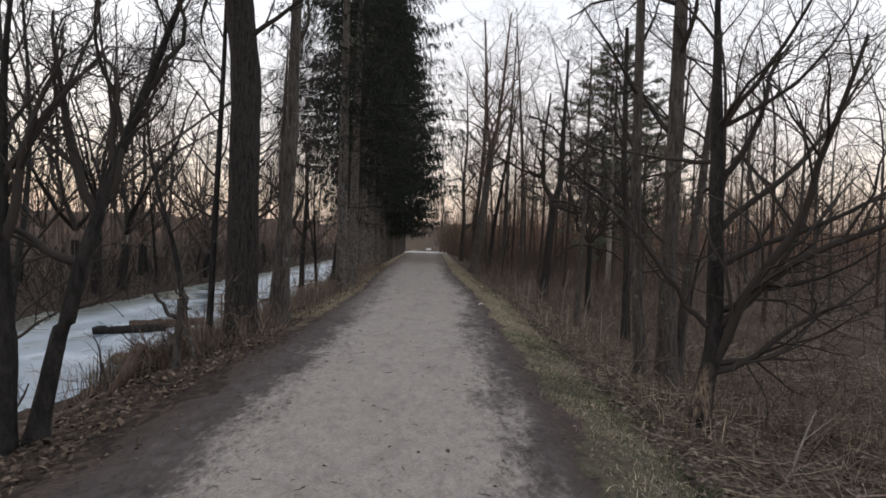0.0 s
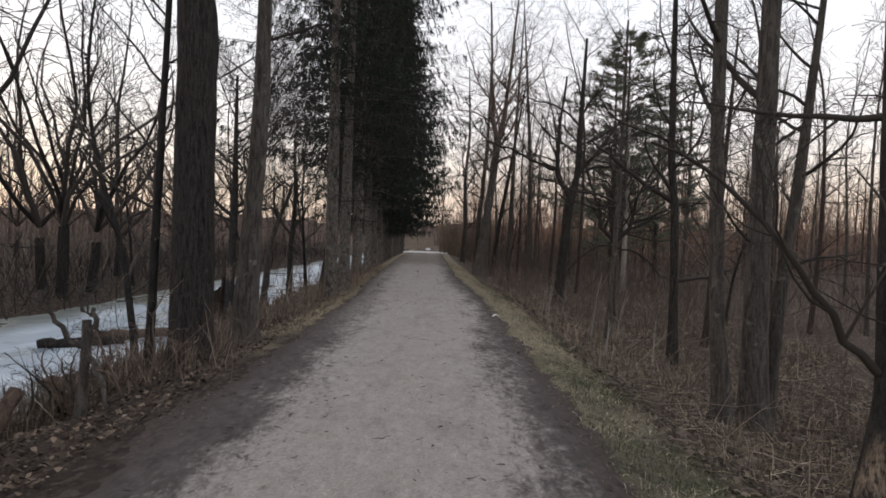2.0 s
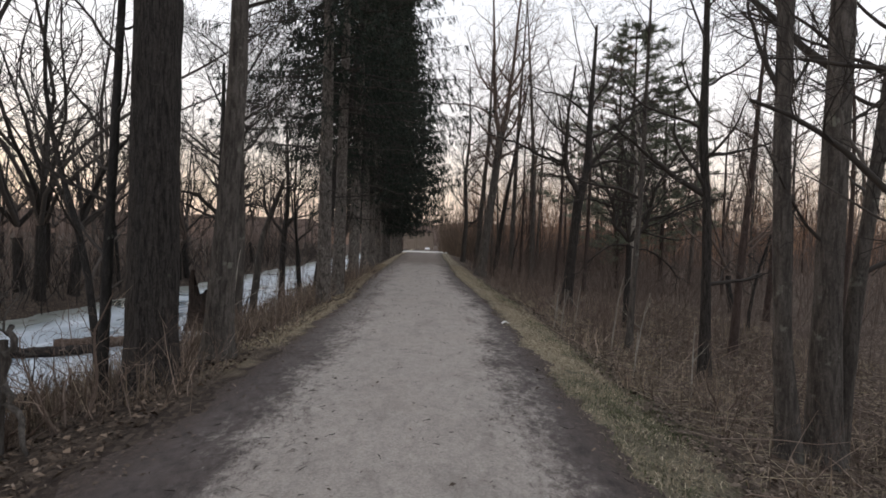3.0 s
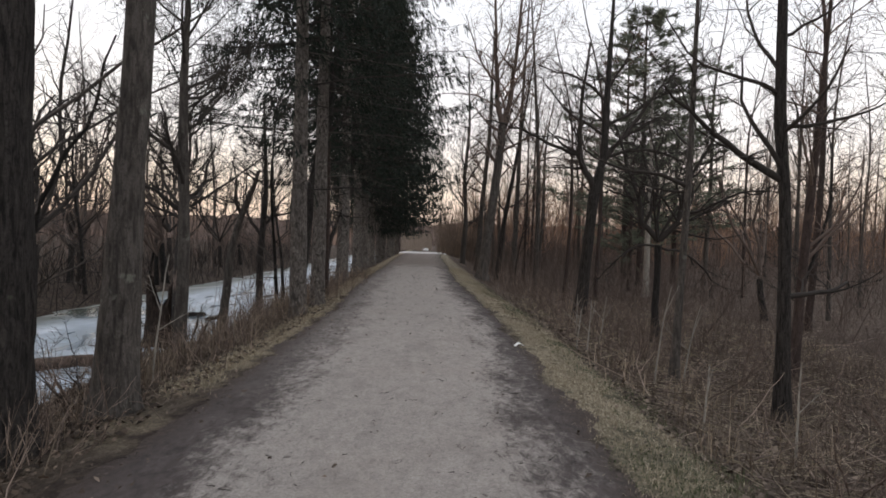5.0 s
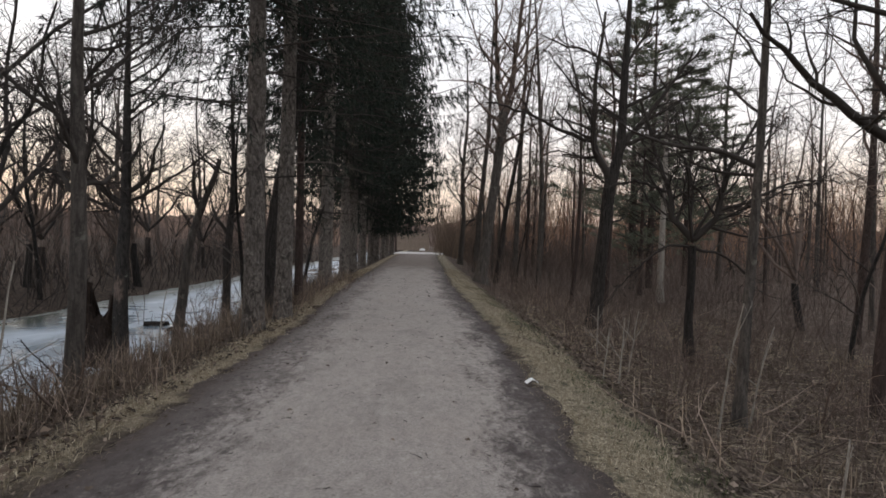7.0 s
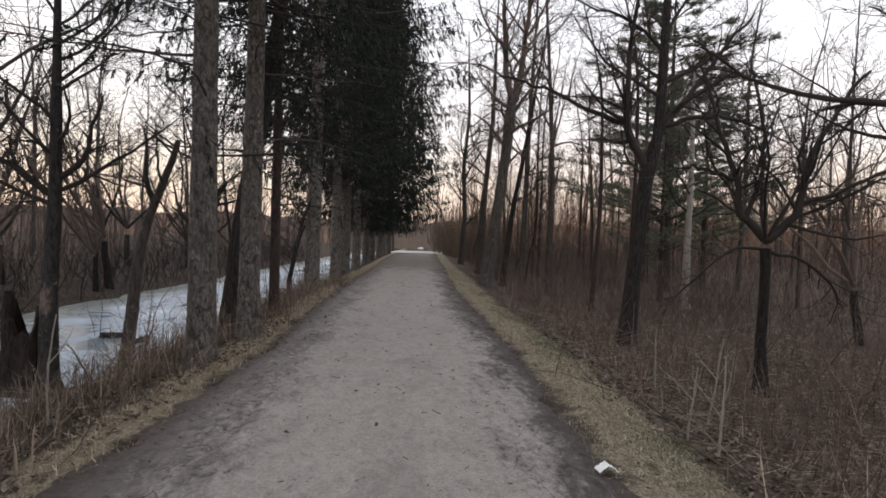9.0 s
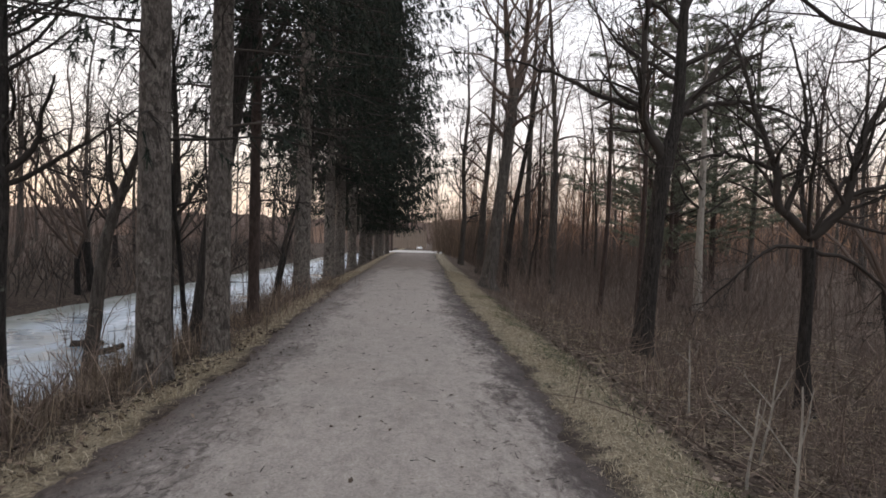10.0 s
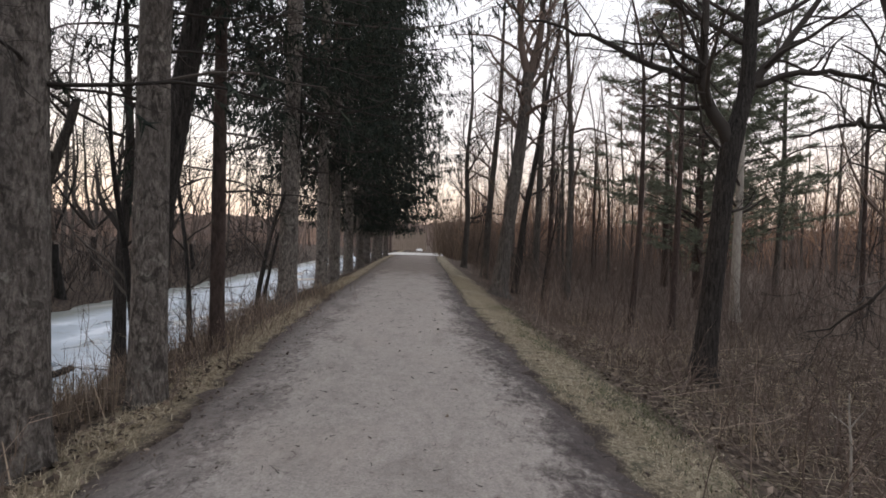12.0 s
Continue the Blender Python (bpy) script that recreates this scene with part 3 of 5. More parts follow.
def make_trees():
    big = "thick dark-barked leafless trunk on the pond bank"
    tree(1, [(-3.53, 10.6, 0), (-3.55, 10.6, 2.9), (-3.55, 10.6, 4.8), (-3.73, 10.6, 5.9), (-3.9, 10.6, 12)], [0.58, 0.52, 0.5, 0.47, 0.28], M_BARK_DARK, big, [(5.2, 1.6, -0.6, 1.4, 0.05), (6.0, -2.5, 1, 2.2, 0.09)], auto=7, auto_from=6, auto_len=3.2)
    tree(2, [(-3.17, 11.65, 0), (-3.09, 11.65, 1.9), (-3.0, 11.65, 3.4), (-2.97, 11.65, 6), (-2.8, 11.65, 10)], [0.4, 0.28, 0.25, 0.19, 0.09], M_BARK_GREY, "slender grey-barked leafless tree leaning over the bank", [(4.6, 1.0, 0.2, 0.8, 0.03)], auto=6, auto_from=5, auto_len=1.8)
    tree(3, [(-4.11, 10.6, 0), (-4.05, 10.6, 2), (-3.95, 10.6, 5), (-3.9, 10.6, 8)], [0.13, 0.11, 0.08, 0.03], M_BARK_LICHEN, "thin leafless tree on the pond bank", [], auto=16, auto_from=1.6, auto_len=1.6, sides=10)
    tree(4, [(-3.3, 4.9, 0), (-3.15, 4.9, 0.8), (-2.95, 4.95, 1.6), (-2.72, 5.0, 2.4), (-2.3, 5.0, 3.5), (-1.9, 5.0, 4.6)], [0.15, 0.13, 0.12, 0.09, 0.05, 0.012], M_BARK_LICHEN, "crooked dark leafless tree by the frozen pond",
         [(1.5, -0.9, 0.2, 0.35, 0.045), (1.9, -0.9, 0.1, 1.6, 0.045), (2.3, -0.5, 0.3, 1.8, 0.035), (2.0, 0.8, 0.4, 1.5, 0.032), (2.9, 1.3, 0.2, 1.0, 0.025), (1.1, 0.5, 0.3, 0.15, 0.018)], wob=0.2, twigs=1.3, auto=6, auto_from=1.8, auto_len=1.2, sides=12)
    tree(5, [(-3.45, 4.75, 0), (-3.42, 4.75, 0.8), (-3.5, 4.75, 1.7), (-3.55, 4.8, 3.2), (-3.4, 4.8, 4.4)], [0.15, 0.13, 0.10, 0.05, 0.012], M_BARK_LICHEN, "crooked dark leafless stem by the frozen pond", [(1.4, -0.6, 0.3, 0.9, 0.04), (1.7, 0.6, -0.2, 1.5, 0.045), (1.5, -1.0, 0.4, 1.6, 0.05), (2.2, 0.9, 0.3, 1.1, 0.035)], auto=4, auto_from=1.5, auto_len=1.1, sides=12)
    tree(27, [(-3.74, 8.46, 0), (-3.72, 8.46, 0.3), (-3.68, 8.44, 0.72)], [0.11, 0.09, 0.085], M_BARK_GREY, "crooked dead shrub with bent bare stems on the bank", [], name="dead_shrub", auto=0, twigs=0.8, flare=0.2, sides=10, limb_mat=M_BARK_GREY,
         arms=[([(0.06, -0.02, 0.68), (-0.12, -0.05, 0.85), (-0.3, -0.05, 1.08), (-0.5, -0.1, 1.2)], 0.036), ([(0.06, -0.02, 0.7), (0.14, 0, 0.95), (0.1, 0, 1.05), (-0.02, 0.05, 1.12), (-0.15, 0.1, 1.3)], 0.036),
               ([(0.05, 0, 0.66), (0.2, -0.05, 0.42), (0.36, -0.1, 0.12), (0.42, -0.12, 0.02)], 0.034), ([(-0.02, 0, 0.15), (-0.12, 0, 0.32), (-0.22, 0.05, 0.55)], 0.022)])
    # between the bank and the pond
    tree(6, [(-4.18, 15.36, 0), (-4.13, 15.36, 2), (-4.2, 15.36, 4), (-4.1, 15.36, 7)], [0.2, 0.17, 0.13, 0.04], M_BARK_GREY, "thin straight leafless tree on the pond bank", [(2.9, -1.0, 0.4, 0.9, 0.04), (2.4, -0.9, -0.2, 1.2, 0.035)], auto=16, auto_from=2.0, auto_len=1.9, sides=12, twigs=1.4, wob=0.2)
    tree(7, [(-6.78, 21.35, 0), (-6.8, 21.35, 1.8), (-6.72, 21.35, 3.4), (-6.75, 21.35, 8)], [0.34, 0.27, 0.22, 0.07], M_BARK_PEELED, "dark leafless tree with a peeled pale patch at the pond", [(3.4, -1.5, 0, 1.1, 0.07), (3.7, 1.3, 0.2, 1.2, 0.06)], auto=16, auto_from=3.0, auto_len=2.3, sides=14, twigs=1.4, wob=0.2, flare=0.25)
    tree(8, [(-6.2, 22.75, 0), (-6.02, 22.75, 1.8), (-5.95, 22.78, 2.6), (-5.6, 22.8, 3.6), (-5.2, 22.8, 4.6)], [0.26, 0.21, 0.19, 0.16, 0.1], M_BARK_GREY, "crooked leaning dead tree with a broken top", [(3.3, -0.4, 0.1, 1.6, 0.06)], auto=5, auto_from=3.0, auto_len=1.2, sides=12)
    tree(9, [(-5.9, 25.2, 0), (-5.9, 25.2, 2), (-5.75, 25.2, 4), (-5.9, 25.2, 7)], [0.26, 0.2, 0.16, 0.05], M_BARK_DARK, "dark leafless tree at the water's edge", [(2.6, -1.2, 0.2, 1.2, 0.06), (2.9, 1.0, 0.1, 1.2, 0.05)], auto=12, auto_from=2.6, auto_len=1.8, sides=12)
    tree(10, [(-3.95, 22.0, 0), (-3.75, 22.0, 2.2), (-3.33, 22.0, 4.7), (-2.7, 22.0, 9)], [0.36, 0.31, 0.27, 0.15], M_BARK_DARK, "dark leaning trunk behind the spruces", [], auto=6, auto_from=4, auto_len=2)
    # open side of the path
    tree(11, [(2.98, 6.83, 0), (3.05, 6.83, 0.5), (3.14, 6.85, 0.95), (3.13, 6.88, 2), (3.1, 6.9, 3.3), (3.03, 6.9, 5.5)], [0.24, 0.2, 0.19, 0.17, 0.14, 0.03], M_BARK_GNAWED, "many-limbed dark apple-like tree with a gnawed pale foot",
             [(0.62, 1.9, 0.0, 3.4, 0.068), (0.6, 2.4, -0.2, 0.75, 0.042), (1.1, 2.3, -0.3, 2.4, 0.055), (1.3, 2.3, 0.3, 0.9, 0.045), (2.6, 0.8, 0.2, 2.4, 0.045), (2.2, 2.1, 0.4, 1.8, 0.045),
              (1.8, 2.5, -0.2, 1.2, 0.04), (0.7, 2.6, 0.1, 0.35, 0.04), (3.3, 1.3, 0.1, 1.7, 0.035), (3.4, 1.8, -0.3, 1.0, 0.03)], auto=4, auto_from=2.4, auto_len=1.6, twigs=1.05, flare=0.3,
             arms=[([(0.05, 0, 1.15), (-0.25, 0, 1.45), (-0.55, 0, 1.85), (-0.85, 0, 2.3), (-1.2, 0.05, 2.58), (-1.65, 0.05, 2.78)], 0.034)])
    tree(12, [(3.74, 9.85, 0), (3.71, 9.85, 1.6), (3.73, 9.85, 3.3), (3.76, 9.85, 6), (3.84, 9.85, 11)], [0.36, 0.27, 0.25, 0.21, 0.08], M_BARK_GREY, "straight grey leafless tree beside the path", [(3.4, 0.9, 0.3, 0.7, 0.022), (4.2, -0.8, 0.5, 0.9, 0.022), (2.2, -1.4, -0.2, 1.0, 0.02)], auto=9, auto_from=4, auto_len=2)
    tree(13, [(3.27, 9.65, 0), (3.15, 9.65, 1.2), (3.06, 9.65, 3.2), (3.04, 9.65, 6), (3.0, 9.65, 10)], [0.24, 0.175, 0.16, 0.14, 0.05], M_BARK_GREY, "slender grey leafless tree beside the path", [(3.6, -0.9, 0.2, 0.9, 0.03)], auto=8, auto_from=3.8, auto_len=1.7, sides=12)
    tree(14, [(3.95, 9.95, 0), (4.05, 9.95, 1.6), (4.25, 9.95, 3.3), (4.5, 9.95, 6)], [0.18, 0.15, 0.13, 0.06], M_BARK_GREY, "thin leaning grey leafless tree", [(2.0, 0.9, -0.2, 0.5, 0.03)], auto=8, auto_from=2.6, auto_len=1.6, sides=12)
    tree(16, [(4.3, 13.9, 0), (4.27, 13.9, 1.7), (4.23, 13.9, 3.2), (4.13, 13.9, 3.8), (4.08, 13.9, 7.4)], [0.22, 0.155, 0.145, 0.15, 0.08], M_BARK_DARK, "slim dark leafless tree with long sideways limbs", [(3.2, -1.9, 0.4, 0.75, 0.055), (3.3, -0.9, -0.2, 1.4, 0.04), (1.7, 1.6, 0.1, 0.4, 0.04), (3.9, 1.4, 0.2, 0.2, 0.035)], auto=8, auto_from=3.4, auto_len=1.7, sides=14)
    tree(17, [(3.47, 15.4, 0), (3.52, 15.4, 1.4), (3.6, 15.4, 3.2), (3.65, 15.4, 7)], [0.15, 0.11, 0.10, 0.04], M_BARK_GREY, "thin leafless tree in the undergrowth", [(3.0, -1.5, 0.5, 1.2, 0.035)], auto=12, auto_from=2.2, auto_len=1.6, sides=12)
    tree(18, [(5.0, 20.4, 0), (4.95, 20.4, 0.9), (5.0, 20.4, 1.7), (4.96, 20.4, 2.5)], [0.22, 0.16, 0.15, 0.17], M_BARK_DARK, "spreading forked crab-apple tree with dense twigs",
         [(2.4, -0.5, 0.6, 2.8, 0.036), (2.4, 0.5, -0.4, 2.9, 0.036), (2.3, -2.0, 0.2, 0.3, 0.03), (2.3, 2.5, 0.3, 0.5, 0.034), (2.4, 2.1, -0.5, 2.0, 0.034), (2.4, -1.2, -0.5, 2.4, 0.03)], auto=0, twigs=1.15, wob=0.2,
         arms=[([(-0.03, 0, 2.45), (-0.42, 0.05, 2.8), (-0.5, 0.1, 3.5), (-0.75, 0.1, 4.1), (-1.1, 0.15, 5.2)], 0.075), ([(0, 0, 2.45), (0.42, -0.05, 2.85), (0.52, -0.1, 3.6), (0.8, -0.1, 4.3), (1.4, -0.15, 5.1)], 0.078),
               ([(-0.35, 0.05, 2.75), (-0.1, 0.1, 3.4), (-0.05, 0.1, 4.3), (-0.3, 0.2, 5.3)], 0.045), ([(0.45, -0.05, 3.0), (1.2, -0.2, 3.3), (2.0, -0.2, 3.7), (2.7, -0.3, 3.6)], 0.04), ([(-0.5, 0.1, 3.4), (-1.2, 0.1, 3.6), (-1.9, 0.0, 3.4)], 0.035)])
    tree(19, [(4.12, 24.4, 0), (4.22, 24.4, 1.4), (4.34, 24.4, 2.8), (4.46, 24.4, 4.1), (4.7, 24.4, 4.7), (4.72, 24.4, 6.3), (4.85, 24.4, 10)], [0.44, 0.34, 0.32, 0.33, 0.25, 0.21, 0.08], M_BARK_DARK, "big spreading dark tree with forked limbs",
         [(2.9, 1.0, 0, -0.2, 0.03), (5.6, -2.2, 0.4, 1.6, 0.05), (5.9, 2.2, 0.2, 1.8, 0.055), (6.6, -1.4, 0.3, 2.4, 0.05), (6.9, 1.4, 0.3, 2.2, 0.045)], auto=5, auto_from=5.5, auto_len=2.6, twigs=1.1,
         arms=[([(0.3, 0, 4.0), (-0.08, 0, 4.7), (-0.2, 0, 5.3), (-0.14, 0, 6.4), (0.05, 0, 8.4)], 0.115), ([(0.58, 0, 4.8), (1.2, 0.1, 5.6), (1.9, 0.15, 6.6), (2.7, 0.2, 7.6)], 0.085),
               ([(0.62, 0, 4.95), (1.6, -0.2, 5.2), (2.4, -0.3, 5.05), (3.3, -0.4, 4.6)], 0.06), ([(-0.15, 0, 5.0), (-1.2, 0.2, 5.4), (-2.2, 0.3, 5.9), (-3.0, 0.3, 6.0)], 0.062),
               ([(0.3, 0, 3.8), (-0.15, -0.1, 4.15), (-0.35, -0.1, 4.8), (-0.3, -0.1, 5.4)], 0.03), ([(-0.2, 0, 5.3), (-1.0, -0.3, 5.5), (-1.9, -0.5, 5.4)], 0.035)])
    tree(20, [(1.8, 34.5, 0), (2.1, 34.5, 2.5), (2.4, 34.5, 5), (2.62, 34.5, 7.4)], [0.58, 0.44, 0.4, 0.38], M_BARK_GREY, "tall forked grey-brown leafless tree at the path", [(7.0, 1.8, 0.1, 3.0, 0.06), (4.6, 1.4, 0, 1.8, 0.05), (5.4, -1.3, 0.1, 1.2, 0.04)], auto=5, auto_from=5, auto_len=2.6, limb_mat=M_TWIG_RED,
         arms=[([(0.8, 0, 7.2), (0.5, 0, 8.4), (0.42, 0, 10.5), (0.2, 0, 14.5)], 0.15), ([(0.82, 0, 7.2), (1.15, 0, 8.6), (1.35, 0.1, 10.8), (1.7, 0.1, 15)], 0.15), ([(0.45, 0, 9.2), (-0.4, 0.1, 10.4), (-1.1, 0.2, 12.5)], 0.06), ([(1.3, 0, 9.8), (2.1, 0.1, 11.2), (2.6, 0.2, 13.4)], 0.06)])
    tree(21, [(9.3, 33.6, 0), (9.3, 33.6, 2.4), (9.35, 33.6, 5), (9.3, 33.6, 10)], [0.3, 0.25, 0.2, 0.06], M_BARK_PALE, "pale-barked slender leafless tree", [], auto=12, auto_from=3, auto_len=2.0, sides=12)
    tree(23, [(1.65, 54.5, 0), (1.85, 54.5, 3.5), (1.65, 54.5, 7), (1.95, 54.5, 11), (1.7, 54.5, 17)], [0.42, 0.34, 0.28, 0.2, 0.05], M_BARK_GREY, "tall dark straight tree beside the far path", [(6.0, 1.2, 0, 3.2, 0.08), (7.5, -1.1, 0, 3.4, 0.07)], auto=20, auto_from=2.5, auto_len=3.2, sides=12)
    tree(24, [(2.3, 46.0, 0), (2.5, 46.0, 4), (2.9, 46.0, 9), (3.0, 46.0, 16)], [0.4, 0.32, 0.26, 0.07], M_BARK_GREY, "tall slim leafless tree beside the far path", [], auto=14, auto_from=3.5, auto_len=3.0, sides=12, limb_mat=M_TWIG_RED)
    tree(25, [(4.1, 41.0, 0), (4.2, 41.0, 4), (4.3, 41.0, 9), (4.6, 41.0, 17)], [0.34, 0.26, 0.2, 0.06], M_BARK_GREY, "tall slim leafless tree in the open wood", [], auto=14, auto_from=4, auto_len=3.0, sides=12, limb_mat=M_TWIG_RED)
    tree(26, [(2.9, 38.5, 0), (3.2, 38.5, 3), (3.7, 38.5, 6), (4.6, 38.5, 12)], [0.3, 0.24, 0.2, 0.06], M_BARK_DARK, "slim dark leaning tree near the path", [], auto=12, auto_from=3, auto_len=2.4, sides=12)
    tree(22, [(6.4, 17.2, 0), (6.5, 17.2, 2), (6.65, 17.2, 4), (6.9, 17.2, 8)], [0.2, 0.16, 0.13, 0.04], M_BARK_RED, "slim reddish leafless tree in the wood", [], auto=14, auto_from=2.0, auto_len=1.9, sides=12, limb_mat=M_TWIG_RED)


make_trees()


# ---------------------------------------------------------------- spruces along the path
def needles(rng, p, d, n, length, width, hang=0.4):
    """Small needle sprays round a twig: triangles."""
    s = rng.random((n, 1))
    at = p + d * s
    out = rng.normal(0, 0.75, (n, 3)) + d / (np.linalg.norm(d) + 1e-9) * 1.3 + np.array([0, 0, -hang])
    out /= np.linalg.norm(out, axis=1, keepdims=True)
    side = np.cross(out, rng.normal(0, 1, (n, 3)))
    side *= width / (np.linalg.norm(side, axis=1, keepdims=True) + 1e-9)
    tip = at + out * length * rng.uniform(0.6, 1.2, (n, 1))
    return np.stack([at - side, at + side, tip], axis=1)


def conifer_meshes(seed, H, low, reach, whorls, per, twigs, dense, needle_mat, bark_mat, width, dead_from=1.6, droop=0.35, nl=0.15, nw=0.014, upright=False, dead=16, dead_len=2.4, tuft=0.0):
    """Trunk, branchwork and needle crown of a conifer."""
    rng = np.random.default_rng(seed)
    lean = rng.normal(0, 0.12, 2)
    (V, Q), ax, rad = bole(rng, [(0, 0, 0), (lean[0] * 0.3, lean[1] * 0.3, H * 0.35), (lean[0], lean[1], H)], [width, width * 0.74, 0.05], 14, 0.35, 0.04)
    trunk = rawmesh("trunk", V, Q, bark_mat, True)
    wood, tris = [], []
    for w in range(whorls):
        s = (w + rng.random() * 0.8) / whorls
        h = low + (H - low - 0.2) * s
        L = reach * (1 - s) ** 0.7 * rng.uniform(0.7, 1.1) * (0.6 + 0.4 * min(1, s * 6)) + 0.25
        a0 = rng.uniform(0, 6.28)
        for k in range(per):
            a = a0 + k * 6.283 / per + rng.normal(0, 0.3)
            ll = L * rng.choice([rng.uniform(0.45, 0.8), rng.uniform(0.8, 1.05), rng.uniform(1.0, 1.3)])
            t = np.linspace(0, 1, 7)
            dz = (0.5 * t - 0.2 * t * t) * ll if upright else (-droop * t + 0.62 * droop * t ** 2.4 + rng.uniform(0.0, 0.2) * t) * ll
            pts = np.stack([np.cos(a) * t * ll, np.sin(a) * t * ll, h + dz], axis=1) + rng.normal(0, 0.04, (7, 3)) * t[:, None]
            wood.append((pts, np.linspace(0.014 + 0.003 * ll, 0.004, 7)))
            fwd, lat = np.array([np.cos(a), np.sin(a), 0]), np.array([-np.sin(a), np.cos(a), 0])
            for q in range(int(twigs * (0.35 + 0.65 * ll / reach))):
                f = 0.12 + 0.88 * rng.random() ** (0.45 if upright else 0.7)
                i = min(int(f * 6), 5)
                p = pts[i] + (pts[i + 1] - pts[i]) * (f * 6 - i)
                tl = (0.25 + 0.45 * rng.random()) * (1.15 - 0.4 * f)
                d = (fwd * (0.6 if upright else 0.25) + lat * rng.choice([-1, 1]) * rng.uniform(0.05, 0.9) + np.array([0, 0, rng.uniform(0.1, 0.6) if upright else -rng.uniform(0.35, 1.3)])) * tl
                tris.append(needles(rng, p, d, dense, nl, nw))
    tw = []
    for k in range(dead):
        h = dead_from + (low + 1.2 - dead_from) * (k + rng.random()) / dead
        a = rng.uniform(0, 6.28)
        p, r = stroke(rng, (0, 0, h), (math.cos(a), math.sin(a), 0.12), rng.uniform(0.4, 1.0) * dead_len, 0.018, 9, 0.09, -0.035, 0.2)
        wood.append((p, r))
        side = fan(rng, p, r, 9, 0.15, 0.6, 0.5, 0.8, 4, 0.2, -0.12)
        tw += side
        for q, _ in side:
            tw += fan(rng, q, np.full(4, 0.005), 2, 0.3, 0.3, 0.8, 0.8, 4, 0.2, -0.1)
            if rng.random() < (0.7 if h > low * 0.85 else tuft):
                tris.append(needles(rng, q[1], q[-1] - q[1] + np.array([0, 0, -0.15]), dense, nl, nw))
    V, Q = tubes(wood, 4)
    v, q = tubes(tw, 3)
    branches = rawmesh("branchwork", np.concatenate([V, v]), np.concatenate([Q, q + len(V)]), M_TWIG, True)
    T = np.concatenate(tris)
    crown = rawmesh("crown", T.reshape(-1, 3), np.arange(len(T) * 3).reshape(-1, 3), needle_mat)
    return trunk, branches, crown


def conifer(name, meshes, x, y, rz, s, label, group):
    top = empty(name, x, y, height(x, y) - 0.03, label, "tree", group, rz, s)
    part("trunk", meshes[0], top)
    tagged(part("branchwork", meshes[1], top), kind="stuff")
    part("crown", meshes[2], top)
    return top


def bough(seed, top, a, b, sag, needled=0.7, r=0.02):
    """A long single bough from a to b (world), with hanging twigs and needle tassels."""
    rng = np.random.default_rng(seed)
    a, b = np.array(a, dtype=float), np.array(b, dtype=float)
    t = np.linspace(0, 1, 12)[:, None]
    p = a + (b - a) * t + np.array([0, 0, -sag]) * (np.sin(t * 2.6)) + rng.normal(0, 0.03, (12, 3)) * t
    w = r * np.linspace(1, 0.2, 12)
    twigs = fan(rng, p, w, 26, 0.22, 0.55, 0.45, 0.9, 5, 0.16, -0.28)
    tris = [needles(rng, q[0], q[-1] - q[0], 16, 0.13, 0.012) for q, _ in twigs if rng.random() < needled]
    V, Q = tubes([(p, w)], 6)
    v, q = tubes(twigs, 3)
    back = top.matrix_basis.inverted()
    wood = part("bough", rawmesh("bough", np.concatenate([V, v]), np.concatenate([Q, q + len(V)]), M_TWIG, True), top, m=back)
    T = np.concatenate(tris)
    tagged(part("needle_spray", rawmesh("needle_spray", T.reshape(-1, 3), np.arange(len(T) * 3).reshape(-1, 3), M_NEEDLE), wood), kind="stuff")


